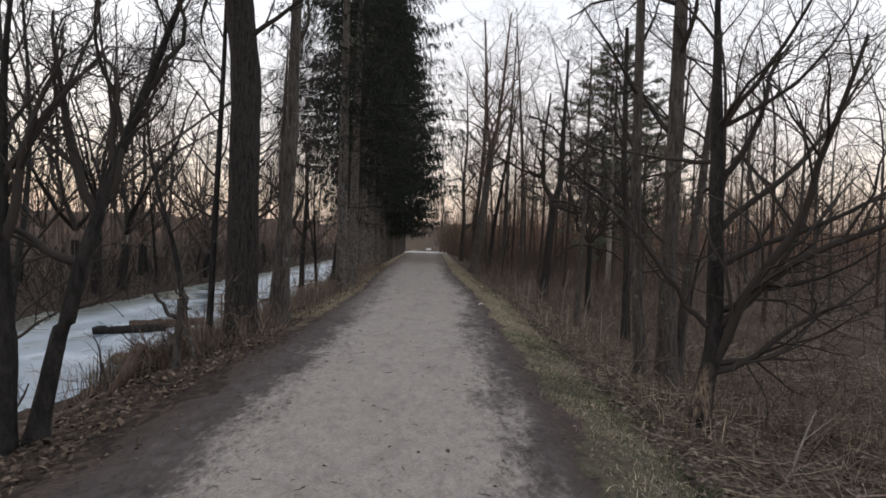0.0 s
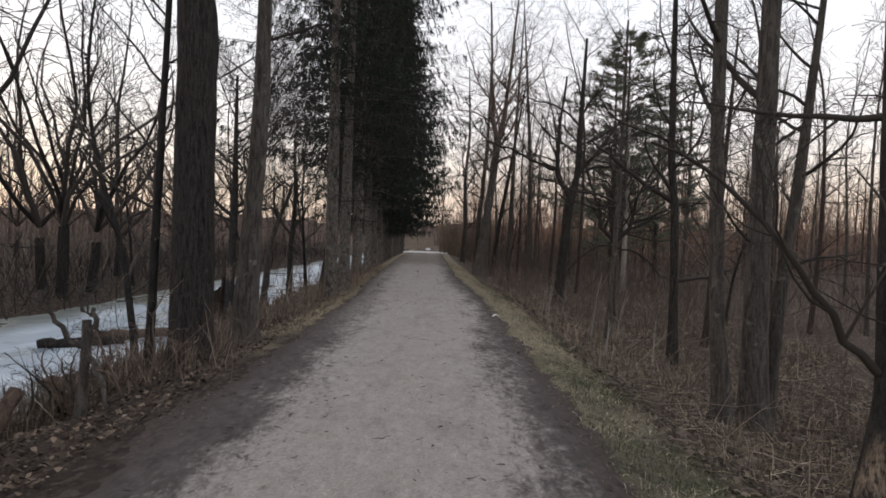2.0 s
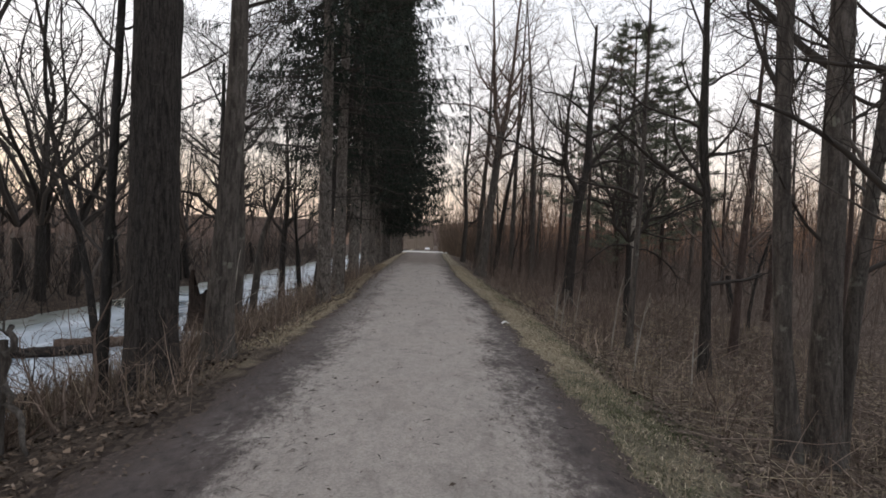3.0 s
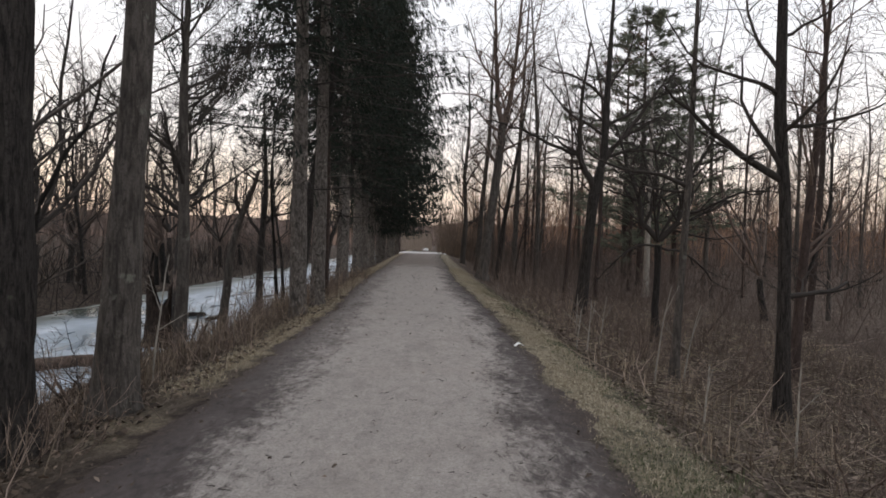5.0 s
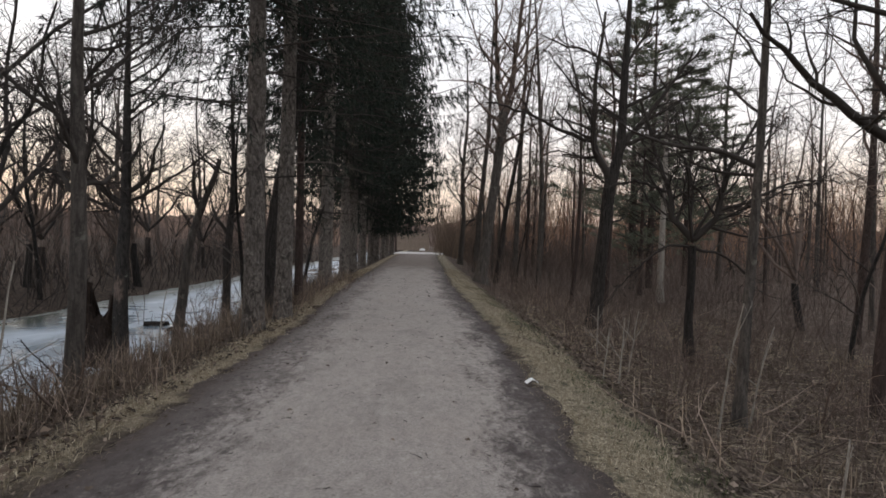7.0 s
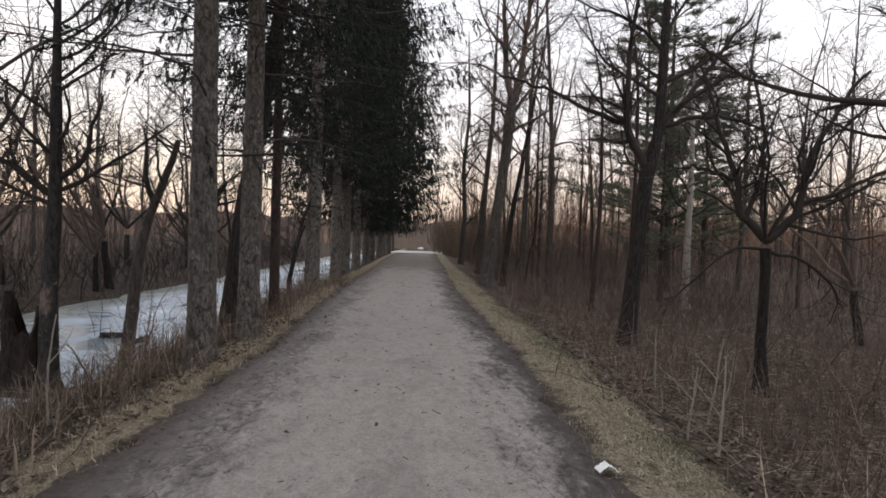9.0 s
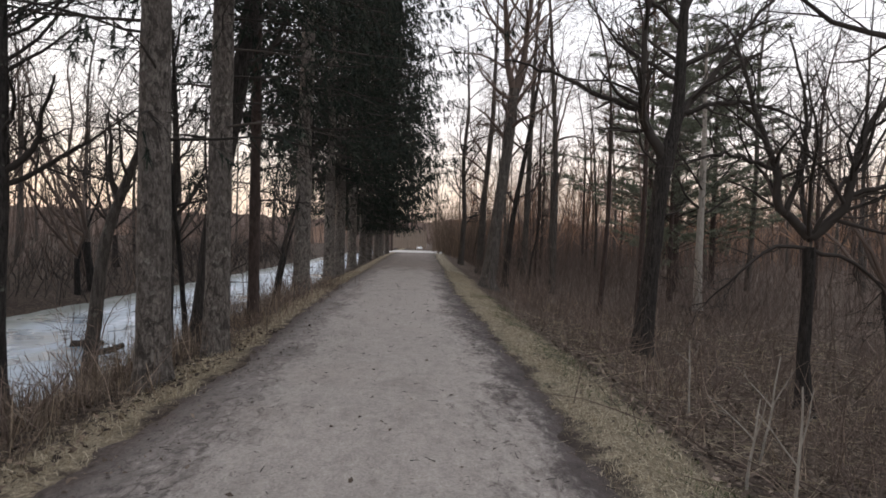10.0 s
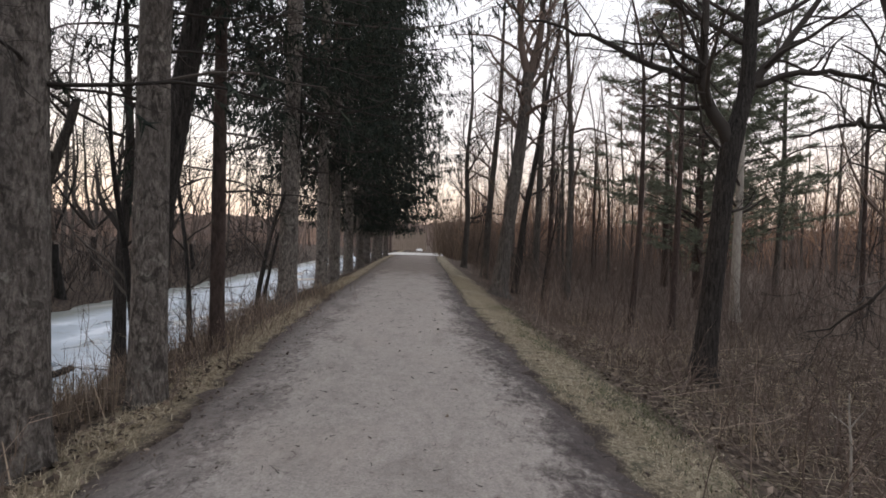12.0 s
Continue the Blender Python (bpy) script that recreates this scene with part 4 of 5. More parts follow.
def make_spruces():
    g, lab = "spruces along the path", "tall dark green spruce with drooping boughs and flaky bark"
    bare = "spruce with lichen-spotted flaky bark and dead lower branches"
    high = [conifer_meshes(60, 17, 5.6, 3.6, 22, 6, 21, 12, M_NEEDLE, M_BARK_SPRUCE, 0.38, dead_from=2.6, droop=0.22, dead=16, dead_len=3.2, tuft=0.25), conifer_meshes(61, 16, 5.4, 3.6, 22, 6, 21, 12, M_NEEDLE, M_BARK_SPRUCE, 0.36, dead_from=2.6, droop=0.22, dead=16, dead_len=3.0, tuft=0.25),
            conifer_meshes(66, 16, 4.6, 3.0, 22, 6, 20, 12, M_NEEDLE, M_BARK_RED, 0.22, dead_from=2.2, droop=0.3, dead=16, dead_len=2.0, tuft=0.2)]
    mid = [conifer_meshes(68, 24, 4.8, 5.3, 34, 7, 40, 11, M_NEEDLE, M_BARK_SPRUCE, 0.48, dead_from=3.0, droop=0.5, nw=0.017, dead=14, dead_len=2.6, tuft=0.3), conifer_meshes(69, 24, 4.4, 5.5, 34, 7, 40, 11, M_NEEDLE, M_BARK_SPRUCE, 0.44, dead_from=3.0, droop=0.5, nw=0.018, dead=12, dead_len=2.6, tuft=0.3)]
    full = [conifer_meshes(62, 23, 2.9, 5.7, 32, 7, 30, 8, M_NEEDLE, M_BARK_SPRUCE, 0.44, droop=0.5, nl=0.19, nw=0.026), conifer_meshes(63, 22, 2.7, 5.6, 32, 7, 30, 8, M_NEEDLE, M_BARK_SPRUCE, 0.42, droop=0.55, nl=0.19, nw=0.026)]
    tops = [conifer("spruce_tree", high[v], x, y, a, s, bare, g) for x, y, v, s, a in ((-3.13, 18.6, 0, 0.95, 0), (-3.06, 20.25, 1, 0.95, 80), (-3.4, 23.0, 2, 0.95, 200))]
    tops += [conifer("spruce_tree", mid[v], x, y, a, s, bare, g) for x, y, v, s, a in ((-3.95, 29.3, 0, 1.0, 30), (-4.25, 35.4, 1, 0.98, 150), (-4.2, 37.6, 0, 0.95, 260))]
    for k, (x, y, s) in enumerate([(-4.35, 42.5, 1.05), (-4.3, 46.5, 1.0), (-4.4, 50.5, 1.05), (-4.3, 54.5, 1.0), (-4.4, 59.0, 1.05), (-4.3, 63.5, 1.0)]):
        conifer("spruce_tree", full[k % 2], x, y, 101 * k, s, lab, g)
    bough(90, tops[0], (-3.1, 18.6, 4.5), (0.9, 18.3, 4.5), -0.25)
    bough(91, tops[0], (-3.1, 18.6, 3.6), (-6.2, 18.0, 3.9), 0.15, 0.4)
    bough(92, tops[0], (-3.1, 18.6, 4.9), (-5.9, 17.2, 4.4), 0.1, 0.6)
    bough(93, tops[1], (-3.06, 20.25, 4.6), (-5.6, 19.6, 4.2), 0.1, 0.6)
    bough(94, tops[2], (-3.4, 23.0, 5.0), (0.4, 22.6, 4.5), -0.2)
    bough(95, tops[1], (-3.06, 20.25, 5.3), (0.6, 19.8, 5.6), -0.2)
    bough(96, tops[3], (-3.95, 29.3, 4.4), (-1.0, 28.2, 4.9), 0.35, 0.2, 0.035)
    bough(97, tops[3], (-3.95, 29.3, 5.6), (1.0, 28.9, 6.2), 0.1)
    pine = conifer_meshes(64, 15.5, 2.6, 6.3, 19, 6, 42, 10, M_NEEDLE_PINE, M_BARK_RED, 0.4, upright=True, nl=0.3, nw=0.019, dead=8)
    brown = conifer_meshes(65, 15.5, 5.5, 3.4, 16, 6, 20, 13, M_NEEDLE_BROWN, M_BARK_RED, 0.34, upright=True, nl=0.22, nw=0.016, dead=8)
    p = "pines in the wood"
    conifer("pine_tree", pine, 11.8, 42, 0, 1.08, "broad grey-green pine standing in the wood", p)
    conifer("pine_tree", pine, 9.6, 37, 130, 0.6, "smaller grey-green pine in the wood", p)
    conifer("pine_tree", pine, 14.6, 44, 220, 0.85, "grey-green pine behind the spreading tree", p)
    conifer("pine_tree", brown, 13.0, 49, 40, 1.15, "tall pine with browned foliage behind the green pine", p)


make_spruces()


# ---------------------------------------------------------------- the wood behind
def wood_tree(seed, H, width, bark_mat, twig, n=14, ln=2.8, fork=False, k_sub=5, k_fine=3, low=0.24):
    """Trunk and crown of a leafless tree of the wood; fork: a short bole with several crooked stems."""
    rng = np.random.default_rng(seed)
    b = rng.normal(0, 0.35, (3, 2))
    if fork:
        (V, Q), ax, rad = bole(rng, [(0, 0, 0), (b[0, 0] * 0.4, b[0, 1] * 0.4, H * 0.2)], [width, width * 0.8], 10, 0.3, 0.05, 0.4)
    else:
        (V, Q), ax, rad = bole(rng, [(0, 0, 0), (b[0, 0] * 0.6, b[0, 1] * 0.6, H * 0.3), (b[1, 0] * 1.2, b[1, 1] * 1.2, H * 0.65), (b[2, 0] * 2, b[2, 1] * 2, H)], [width, width * 0.75, width * 0.45, 0.03], 8, 0.3, 0.05, 0.7)
    trunk = rawmesh("trunk", V, Q, bark_mat, True)
    mains = []
    for k in range(n):
        h = H * (0.19 if fork else low + (0.96 - low) * (k + rng.random()) / n)
        p = np.array([np.interp(h, ax[:, 2], ax[:, 0]), np.interp(h, ax[:, 2], ax[:, 1]), h])
        a = rng.uniform(0, 6.28)
        up = rng.uniform(0.7, 2.2) if fork else rng.uniform(0.4, 1.6)
        length = H * rng.uniform(0.5, 0.85) if fork else ln * rng.uniform(0.6, 1.2) * (1.3 - 0.75 * h / H)
        mains.append(stroke(rng, p, (math.cos(a), math.sin(a), up), length, np.interp(h, ax[:, 2], rad) * (0.6 if fork else 0.5), 8, 0.2, 0.1))
    subs, fine = [], []
    for p, r in mains:
        subs += fan(rng, p, r, k_sub * (2 if fork else 1), 0.15, ln * 0.55, 0.6, 0.75, 5, 0.22, 0.06)
    for p, r in subs:
        fine += fan(rng, p, r, k_fine, 0.1, ln * 0.3, 0.65, 0.8, 4, 0.24, 0.03)
    for p, r in subs + fine:
        np.maximum(r, 0.006, out=r)
    V, Q = tubes(mains, 5)
    for grp in (subs, fine):
        v, q = tubes(grp, 3)
        Q = np.concatenate([Q, q + len(V)])
        V = np.concatenate([V, v])
    return trunk, rawmesh("crown", V, Q, twig, True)


def scatter_wood():
    rng = np.random.default_rng(7)
    kinds = {
        "tall_dark": (wood_tree(70, 17, 0.28, M_BARK_GREY, M_TWIG_BROWN, 14, 3.4, False, 5, 4), "tall dark leafless tree in the winter wood"),
        "tall_grey": (wood_tree(71, 15, 0.24, M_BARK_GREY, M_TWIG, 14, 3.0), "tall grey leafless tree in the winter wood"),
        "tall_red": (wood_tree(73, 15, 0.22, M_BARK_RED, M_TWIG_RED, 14, 2.6), "slim reddish leafless tree in the winter wood"),
        "tall_tan": (wood_tree(74, 13, 0.18, M_BARK_GREY, M_TWIG_TAN, 14, 2.2), "slim tan leafless tree in the winter wood"),
        "fork_a": (wood_tree(75, 9, 0.27, M_BARK_DARK, M_TWIG, 5, 2.6, True, 5, 3), "crooked dark many-stemmed leafless tree"),
        "fork_b": (wood_tree(76, 8, 0.22, M_BARK_LICHEN, M_TWIG_BROWN, 5, 2.4, True, 5, 3), "crooked dark forked leafless tree"),
        "fork_tall": (wood_tree(80, 14, 0.36, M_BARK_DARK, M_TWIG, 5, 2.6, True, 5, 3), "tall crooked leafless tree with several stems on the shore"),
        "small": (wood_tree(77, 7, 0.13, M_BARK_LICHEN, M_TWIG, 14, 1.9, False, 5, 5, 0.15), "small twiggy leafless tree"),
        "lean_far": (wood_tree(78, 17, 0.26, M_BARK_GREY, M_TWIG_RED, 12, 3.2, False, 5, 3), "tall leafless tree deep in the wood"),
        "russet_lit_far": (wood_tree(81, 12, 0.22, M_BARK_RED, M_TWIG_RUSSET_LIT, 16, 2.8, False, 6, 4, 0.12), "far russet-leaved oak with evening sunlight painted into its colour"),
        "tan_far": (wood_tree(79, 15, 0.22, M_BARK_RED, M_TWIG_TAN, 12, 3.0, False, 5, 3), "tall tan leafless tree deep in the wood"),
    }
    spots = []

    def put(x, y, gap, pick, lo=0.8, hi=1.2):
        if (6.5 < x < 14 and 29 < y < 47) or any((x - a) ** 2 + (y - b) ** 2 < gap * gap for a, b in spots):
            return
        spots.append((x, y))
        (trunk, crown), label = kinds[str(rng.choice(pick))]
        top = empty("bare_tree", x, y, height(x, y) - 0.05, label, "tree", "trees of the wood", rng.uniform(0, 360), rng.uniform(lo, hi))
        part("trunk", trunk, top)
        part("crown", crown, top)

    for _ in range(20):  # crooked trees along the far shore
        put(rng.uniform(-19, -13.9), rng.uniform(6, 54), 1.7, ["fork_a", "fork_b", "fork_a", "small"], 0.95, 1.35)
    for _ in range(8):
        put(rng.uniform(-18.5, -13.9), rng.uniform(15, 50), 1.2, ["fork_a", "fork_b"], 1.35, 1.7)
    for x, y in ((-15.2, 20.5), (-14.4, 25.0), (-16.2, 28.0), (-14.8, 16.0)):  # the tallest of them
        put(x, y, 0.4, ["fork_tall"], 1.0, 1.25)
    for _ in range(18):
        put(rng.uniform(-38, -17), rng.uniform(8, 80), 2.4, ["tall_dark", "tall_grey", "fork_a"])
    for _ in range(14):
        put(rng.uniform(-42, -15), rng.uniform(44, 95), 3, ["lean_far"])
    for x, y in ((-5.6, 13.2), (-5.3, 7.2), (-6.0, 28.5), (-5.4, 32.5), (-4.6, 29), (-5.0, 24.0)):  # pond bank
        put(x, y, 0.5, ["small"], 0.8, 1.1)
    for _ in range(36):  # wood on the open side
        x = rng.uniform(5.6, 30)
        put(x, rng.uniform(max(9, 27 - x), 55), 2.1, ["tall_dark", "tall_grey", "tall_red", "tall_red", "tall_tan", "small", "small", "fork_b"], 0.7, 1.15)
    for _ in range(40):
        put(rng.uniform(6, 55), rng.uniform(50, 100), 3, ["lean_far", "tan_far"], 0.8, 1.2)
    # russet trees whose sunset glow is in the twig colour
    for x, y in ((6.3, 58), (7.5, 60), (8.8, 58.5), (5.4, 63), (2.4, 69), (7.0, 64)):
        put(x, y, 0.8, ["russet_lit_far"], 0.65, 0.85)
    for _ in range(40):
        put(rng.uniform(3.5, 50), rng.uniform(56, 92), 2.2, ["russet_lit_far"], 0.7, 1.1)
    for _ in range(4):
        put(rng.uniform(5, 14), rng.uniform(30, 62), 1.6, ["tall_dark", "tall_grey", "tall_red"], 0.75, 1.15)
    for _ in range(10):
        put(rng.uniform(2.3, 7.5), rng.uniform(30, 66), 1.1, ["tall_dark", "small", "tall_tan", "small", "fork_b"], 0.7, 1.05)
    for _ in range(12):
        put(rng.uniform(9, 22), rng.uniform(20, 29), 1.2, ["small", "tall_red", "tall_tan", "small", "fork_b"], 0.75, 1.05)
    for _ in range(6):  # beside the far part of the path
        put(rng.uniform(1.9, 5.0), rng.uniform(29, 64), 1.5, ["tall_dark", "tall_red", "tall_grey", "tall_tan"], 0.75, 1.1)
    for _ in range(10):  # beyond the end of the path
        put(rng.uniform(-7, 8), rng.uniform(80, 100), 2, ["tan_far", "lean_far"])
    for _ in range(14):  # behind the start of the walk
        put(rng.choice([-1, 1]) * rng.uniform(4, 14), rng.uniform(-22, -4), 2, ["lean_far"])


scatter_wood()


# ---------------------------------------------------------------- undergrowth, grass and leaves
def stems(rng, pts, lo, hi, r, lean, forks):
    polys = []
    for x, y in pts:
        z, h = height(x, y), rng.uniform(lo, hi)
        d = np.array([rng.normal(0, lean), rng.normal(0, lean), 1.0])
        main = stroke(rng, (x, y, z - 0.03), d, h, r * rng.uniform(0.6, 1.5), 4, 0.12, 0.0, 0.3)
        polys.append(main)
        polys += fan(rng, main[0], main[1], forks, 0.3, h * 0.45, 0.7, 0.6, 3 if forks > 2 else 4, 0.15, 0.04)
    return polys


def stuff(name, polys, mat, label, category):
    V, Q = tubes(polys, 3)
    return tagged(new(name, rawmesh(name, V, Q, mat, True)), label, category, kind="stuff")


def blades(rng, pts, lo, hi, w, lean, mat, name, label, category):
    n = len(pts)
    base = np.array([(x, y, height(x, y) - 0.01) for x, y in pts])
    h = rng.uniform(lo, hi, (n, 1))
    a = rng.uniform(0, 6.28, n)
    out = np.stack([np.cos(a), np.sin(a), np.zeros(n)], axis=1)
    side = np.stack([-np.sin(a), np.cos(a), np.zeros(n)], axis=1) * w * rng.uniform(0.6, 1.4, (n, 1))
    ln = np.abs(rng.normal(0, lean, (n, 1)))
    midp = base + out * h * ln * 0.35 + np.array([0, 0, 1]) * h * 0.6
    tip = base + out * h * ln * 1.1 + np.array([0, 0, 1]) * h * (1 - 0.35 * np.minimum(ln, 2))
    V = np.stack([base - side, base + side, midp - side * 0.7, midp + side * 0.7, tip], axis=1).reshape(-1, 3)
    k = np.arange(n)[:, None] * 5
    T = np.concatenate([k + [0, 1, 3], k + [0, 3, 2], k + [2, 3, 4]])
    return tagged(new(name, rawmesh(name, V, T, mat)), label, category, kind="stuff")


def leaves(rng, pts, size, mat, name, label):
    n = len(pts)
    base = np.array([(x, y, height(x, y) + 0.012) for x, y in pts])
    base[:, 2] += rng.uniform(0, 0.03, n)
    a, s = rng.uniform(0, 6.28, n), size * (0.45 + rng.random(n) ** 2 * 0.95)
    u = np.stack([np.cos(a), np.sin(a), rng.normal(0, 0.35, n)], axis=1) * s[:, None]
    v = np.stack([-np.sin(a), np.cos(a), rng.normal(0, 0.35, n)], axis=1) * s[:, None] * 0.6
    up = np.array([0, 0, 1.0]) * (s * 0.25)[:, None]
    V = np.stack([base - u, base - v + up, base + v + up, base + u, ], axis=1).reshape(-1, 3)
    k = np.arange(n)[:, None] * 4
    return tagged(new(name, rawmesh(name, V, np.concatenate([k + [0, 1, 2], k + [1, 3, 2]]), mat)), label, "leaves", kind="stuff")


def area(rng, n, x0, x1, y0, y1, power=1.0):
    return list(zip(rng.uniform(x0, x1, n), y0 + (y1 - y0) * rng.random(n) ** power))


def clumps(rng, n, per, x0, x1, y0, y1, r):
    out = []
    for cx, cy in area(rng, n, x0, x1, y0, y1):
        out += [(cx + rng.normal(0, r), cy + rng.normal(0, r)) for _ in range(per)]
    return out


def patchy(rng, pts, scale, cut, soft=0.25):
    """Thin out points by a slow noise, so that growth comes in patches."""
    return [(x, y) for x, y in pts if noise.noise((x * scale, y * scale * 0.6, 21)) > cut + rng.normal(0, soft)]


def swung(pts, by=0.0):
    """The same points carried along with the swing of the path."""
    return [(x + by + drift(y), y) for x, y in pts]


def make_growth():
    rng = np.random.default_rng(11)
    stuff("undergrowth", stems(rng, area(rng, 1500, 2.4, 5.6, 4, 34), 0.2, 0.9, 0.004, 0.95, 2), M_STEM, "dry brown leafless stems and brambles under the trees", "undergrowth")
    stuff("undergrowth", stems(rng, area(rng, 1500, 4.6, 11, 6, 34), 0.3, 1.1, 0.006, 0.75, 3), M_TWIG_BROWN, "brown leafless brambles deeper under the trees", "undergrowth")
    stuff("undergrowth", stems(rng, area(rng, 2600, 4.5, 34, 14, 80), 0.4, 1.5, 0.007, 0.3, 3), M_TWIG_RED, "dry brown thicket in the wood", "undergrowth")
    stuff("undergrowth", stems(rng, clumps(rng, 60, 14, 1.9, 4.0, 15, 60, 0.3), 0.4, 1.2, 0.005, 0.25, 3), M_STEM, "pale reddish dry stems along the path edge", "undergrowth")
    stuff("undergrowth", stems(rng, clumps(rng, 100, 12, -5.4, -2.75, 8.5, 30, 0.25), 0.25, 0.8, 0.0045, 0.45, 3), M_STEM, "dry brown stems and brambles on the pond bank", "undergrowth")
    stuff("thicket", stems(rng, area(rng, 1900, -21, -13.2, 2, 80), 0.6, 2.2, 0.018, 0.35, 3), M_TWIG, "dense dark brown leafless thicket on the far shore", "thicket")
    stuff("thicket", stems(rng, area(rng, 1300, -26, -14.5, 2, 85), 1.6, 4.2, 0.015, 0.3, 3), M_TWIG_RED, "taller reddish-brown leafless brush behind the far shore", "thicket")
    stuff("thicket", stems(rng, area(rng, 1500, 12, 60, 24, 110), 1.5, 5.5, 0.022, 0.22, 3), M_TWIG_RED, "dense reddish-brown leafless thicket deep in the wood", "thicket")
    stuff("thicket", stems(rng, area(rng, 700, -0.4, 6, 66, 80), 1.5, 6, 0.02, 0.2, 4), M_TWIG_TAN, "pale tan brush at the far end of the path", "thicket")
    stuff("thicket", stems(rng, area(rng, 420, 3, 15, 42, 78), 1.6, 4.2, 0.016, 0.2, 4), M_TWIG_BROWN, "tall brown brush deep in the wood", "thicket")
    stuff("far_woods", stems(rng, area(rng, 700, -90, -36, 0, 110) + area(rng, 800, 10, 95, 70, 125) + area(rng, 200, -36, 10, 95, 130), 5, 13, 0.08, 0.08, 4), M_TWIG_RED, "far leafless woods seen as a fine haze of stems", "woods")
    # stem colour carries the evening light on these woods
    stuff("far_woods", stems(rng, area(rng, 800, 4, 75, 64, 112), 5, 12, 0.045, 0.1, 4), M_TWIG_RUSSET_LIT, "far russet woods beyond the brush, evening light painted into their colour", "woods")
    stuff("thicket", stems(rng, area(rng, 380, -9.5, -4.8, 27, 75), 0.5, 2.0, 0.011, 0.3, 4), M_TWIG_BROWN, "brown brush behind the row of spruces", "thicket")
    stuff("thicket", stems(rng, area(rng, 900, 2.4, 14, 29, 68), 0.8, 2.8, 0.012, 0.25, 4), M_TWIG_BROWN, "brown brush among the trees beside the path", "thicket")
    stuff("thicket", stems(rng, area(rng, 800, 6.5, 26, 20, 52), 1.0, 2.6, 0.011, 0.3, 4), M_TWIG_BROWN, "brown leafless brush in the open-side wood", "thicket")
    blades(rng, swung(patchy(rng, clumps(rng, 150, 46, 1.25, 1.95, 2.5, 10, 0.12) + clumps(rng, 1150, 46, 1.1, 1.95, 10, 40, 0.12), 1.3, -0.25)), 0.02, 0.065, 0.0026, 1.7, M_STRAW, "dry_grass", "short straw-coloured dry grass along the verge", "grass")
    blades(rng, swung(patchy(rng, clumps(rng, 330, 44, 1.25, 2.2, 2.5, 11, 0.14) + clumps(rng, 330, 40, 1.5, 2.2, 11, 30, 0.12), 1.1, -0.1)), 0.02, 0.07, 0.003, 1.1, M_GREEN, "green_grass", "short green grass and moss on the verge", "grass")
    blades(rng, swung(patchy(rng, clumps(rng, 620, 36, -2.75, -2.3, 12, 38, 0.10), 1.2, -0.25), -0.3), 0.03, 0.10, 0.0028, 1.3, M_STRAW, "dry_grass", "thin straw-coloured grass at the path edge", "grass")
    blades(rng, clumps(rng, 120, 40, -5.2, -3.1, 9.5, 32, 0.18), 0.12, 0.6, 0.0042, 0.85, M_RUSSET, "tall_grass", "tall russet dry grass on the pond bank", "grass")
    blades(rng, clumps(rng, 45, 36, -5.4, -4.1, 8.8, 12, 0.2) + clumps(rng, 30, 36, -4.8, -3.5, 13, 21, 0.18), 0.25, 0.8, 0.0045, 0.7, M_RUSSET, "tall_grass", "tall dead brown stalks at the edge of the ice", "grass")
    blades(rng, clumps(rng, 260, 36, 2.3, 9, 6, 34, 0.22), 0.1, 0.45, 0.005, 1.0, M_RUSSET, "tall_grass", "matted brown dry grass under the trees", "grass")
    leaves(rng, area(rng, 30000, 1.9, 8, 4, 27, 1.3), 0.036, M_LEAF, "leaf_litter", "brown fallen leaves under the trees")
    leaves(rng, area(rng, 9500, -4.8, -2.65, 3, 22, 1.15), 0.036, M_LEAF_WET, "leaf_litter", "brown fallen leaves on the bank")
    leaves(rng, patchy(rng, area(rng, 3600, -3.0, -2.1, 2.5, 26, 1.2), 1.6, 0.0), 0.02, M_LEAF, "leaf_scraps", "small leaf scraps along the muddy path edge")
    leaves(rng, patchy(rng, area(rng, 2400, 0.95, 2.1, 2.5, 24, 1.2), 1.6, 0.0), 0.02, M_LEAF, "leaf_scraps", "small leaf scraps along the grassy verge")
    leaves(rng, area(rng, 480, -2.4, 1.15, 3.5, 32), 0.024, M_LEAF, "leaf_scraps", "small leaf scraps lying on the gravel")
    sticks = [stroke(rng, (x, y, height(x, y) + 0.034), (rng.normal(), rng.normal(), 0), rng.uniform(0.03, 0.11), 0.0045, 5, 0.12, 0.0) for x, y in area(rng, 340, -2.4, 1.1, 3.5, 32)]
    stuff("twig_scraps", sticks, M_TWIG, "small dark broken twigs strewn over the gravel", "twigs")
    fallen = [stroke(rng, (x, y, height(x, y) + 0.04), (rng.normal(), rng.normal(), 0.1), rng.uniform(0.4, 1.6), 0.009, 6, 0.12, 0.0) for x, y in area(rng, 900, 2.2, 9, 4, 28) + area(rng, 120, -5.0, -3.9, 4, 24)]
    lying = [stroke(rng, (x, y, height(x, y) + rng.uniform(0.01, 0.1)), (rng.normal(), rng.normal(0, 0.6), rng.uniform(-0.05, 0.25)), rng.uniform(0.15, 0.6), 0.0035, 4, 0.15, -0.04) for x, y in area(rng, 5200, 2.1, 9.5, 4, 28)]
    stuff("flattened_stalks", lying, M_STRAW, "pale flattened grass stalks over the leaf litter", "grass")
    stuff("fallen_twigs", fallen, M_STEM, "thin fallen branches on the woodland floor", "twigs")


make_growth()


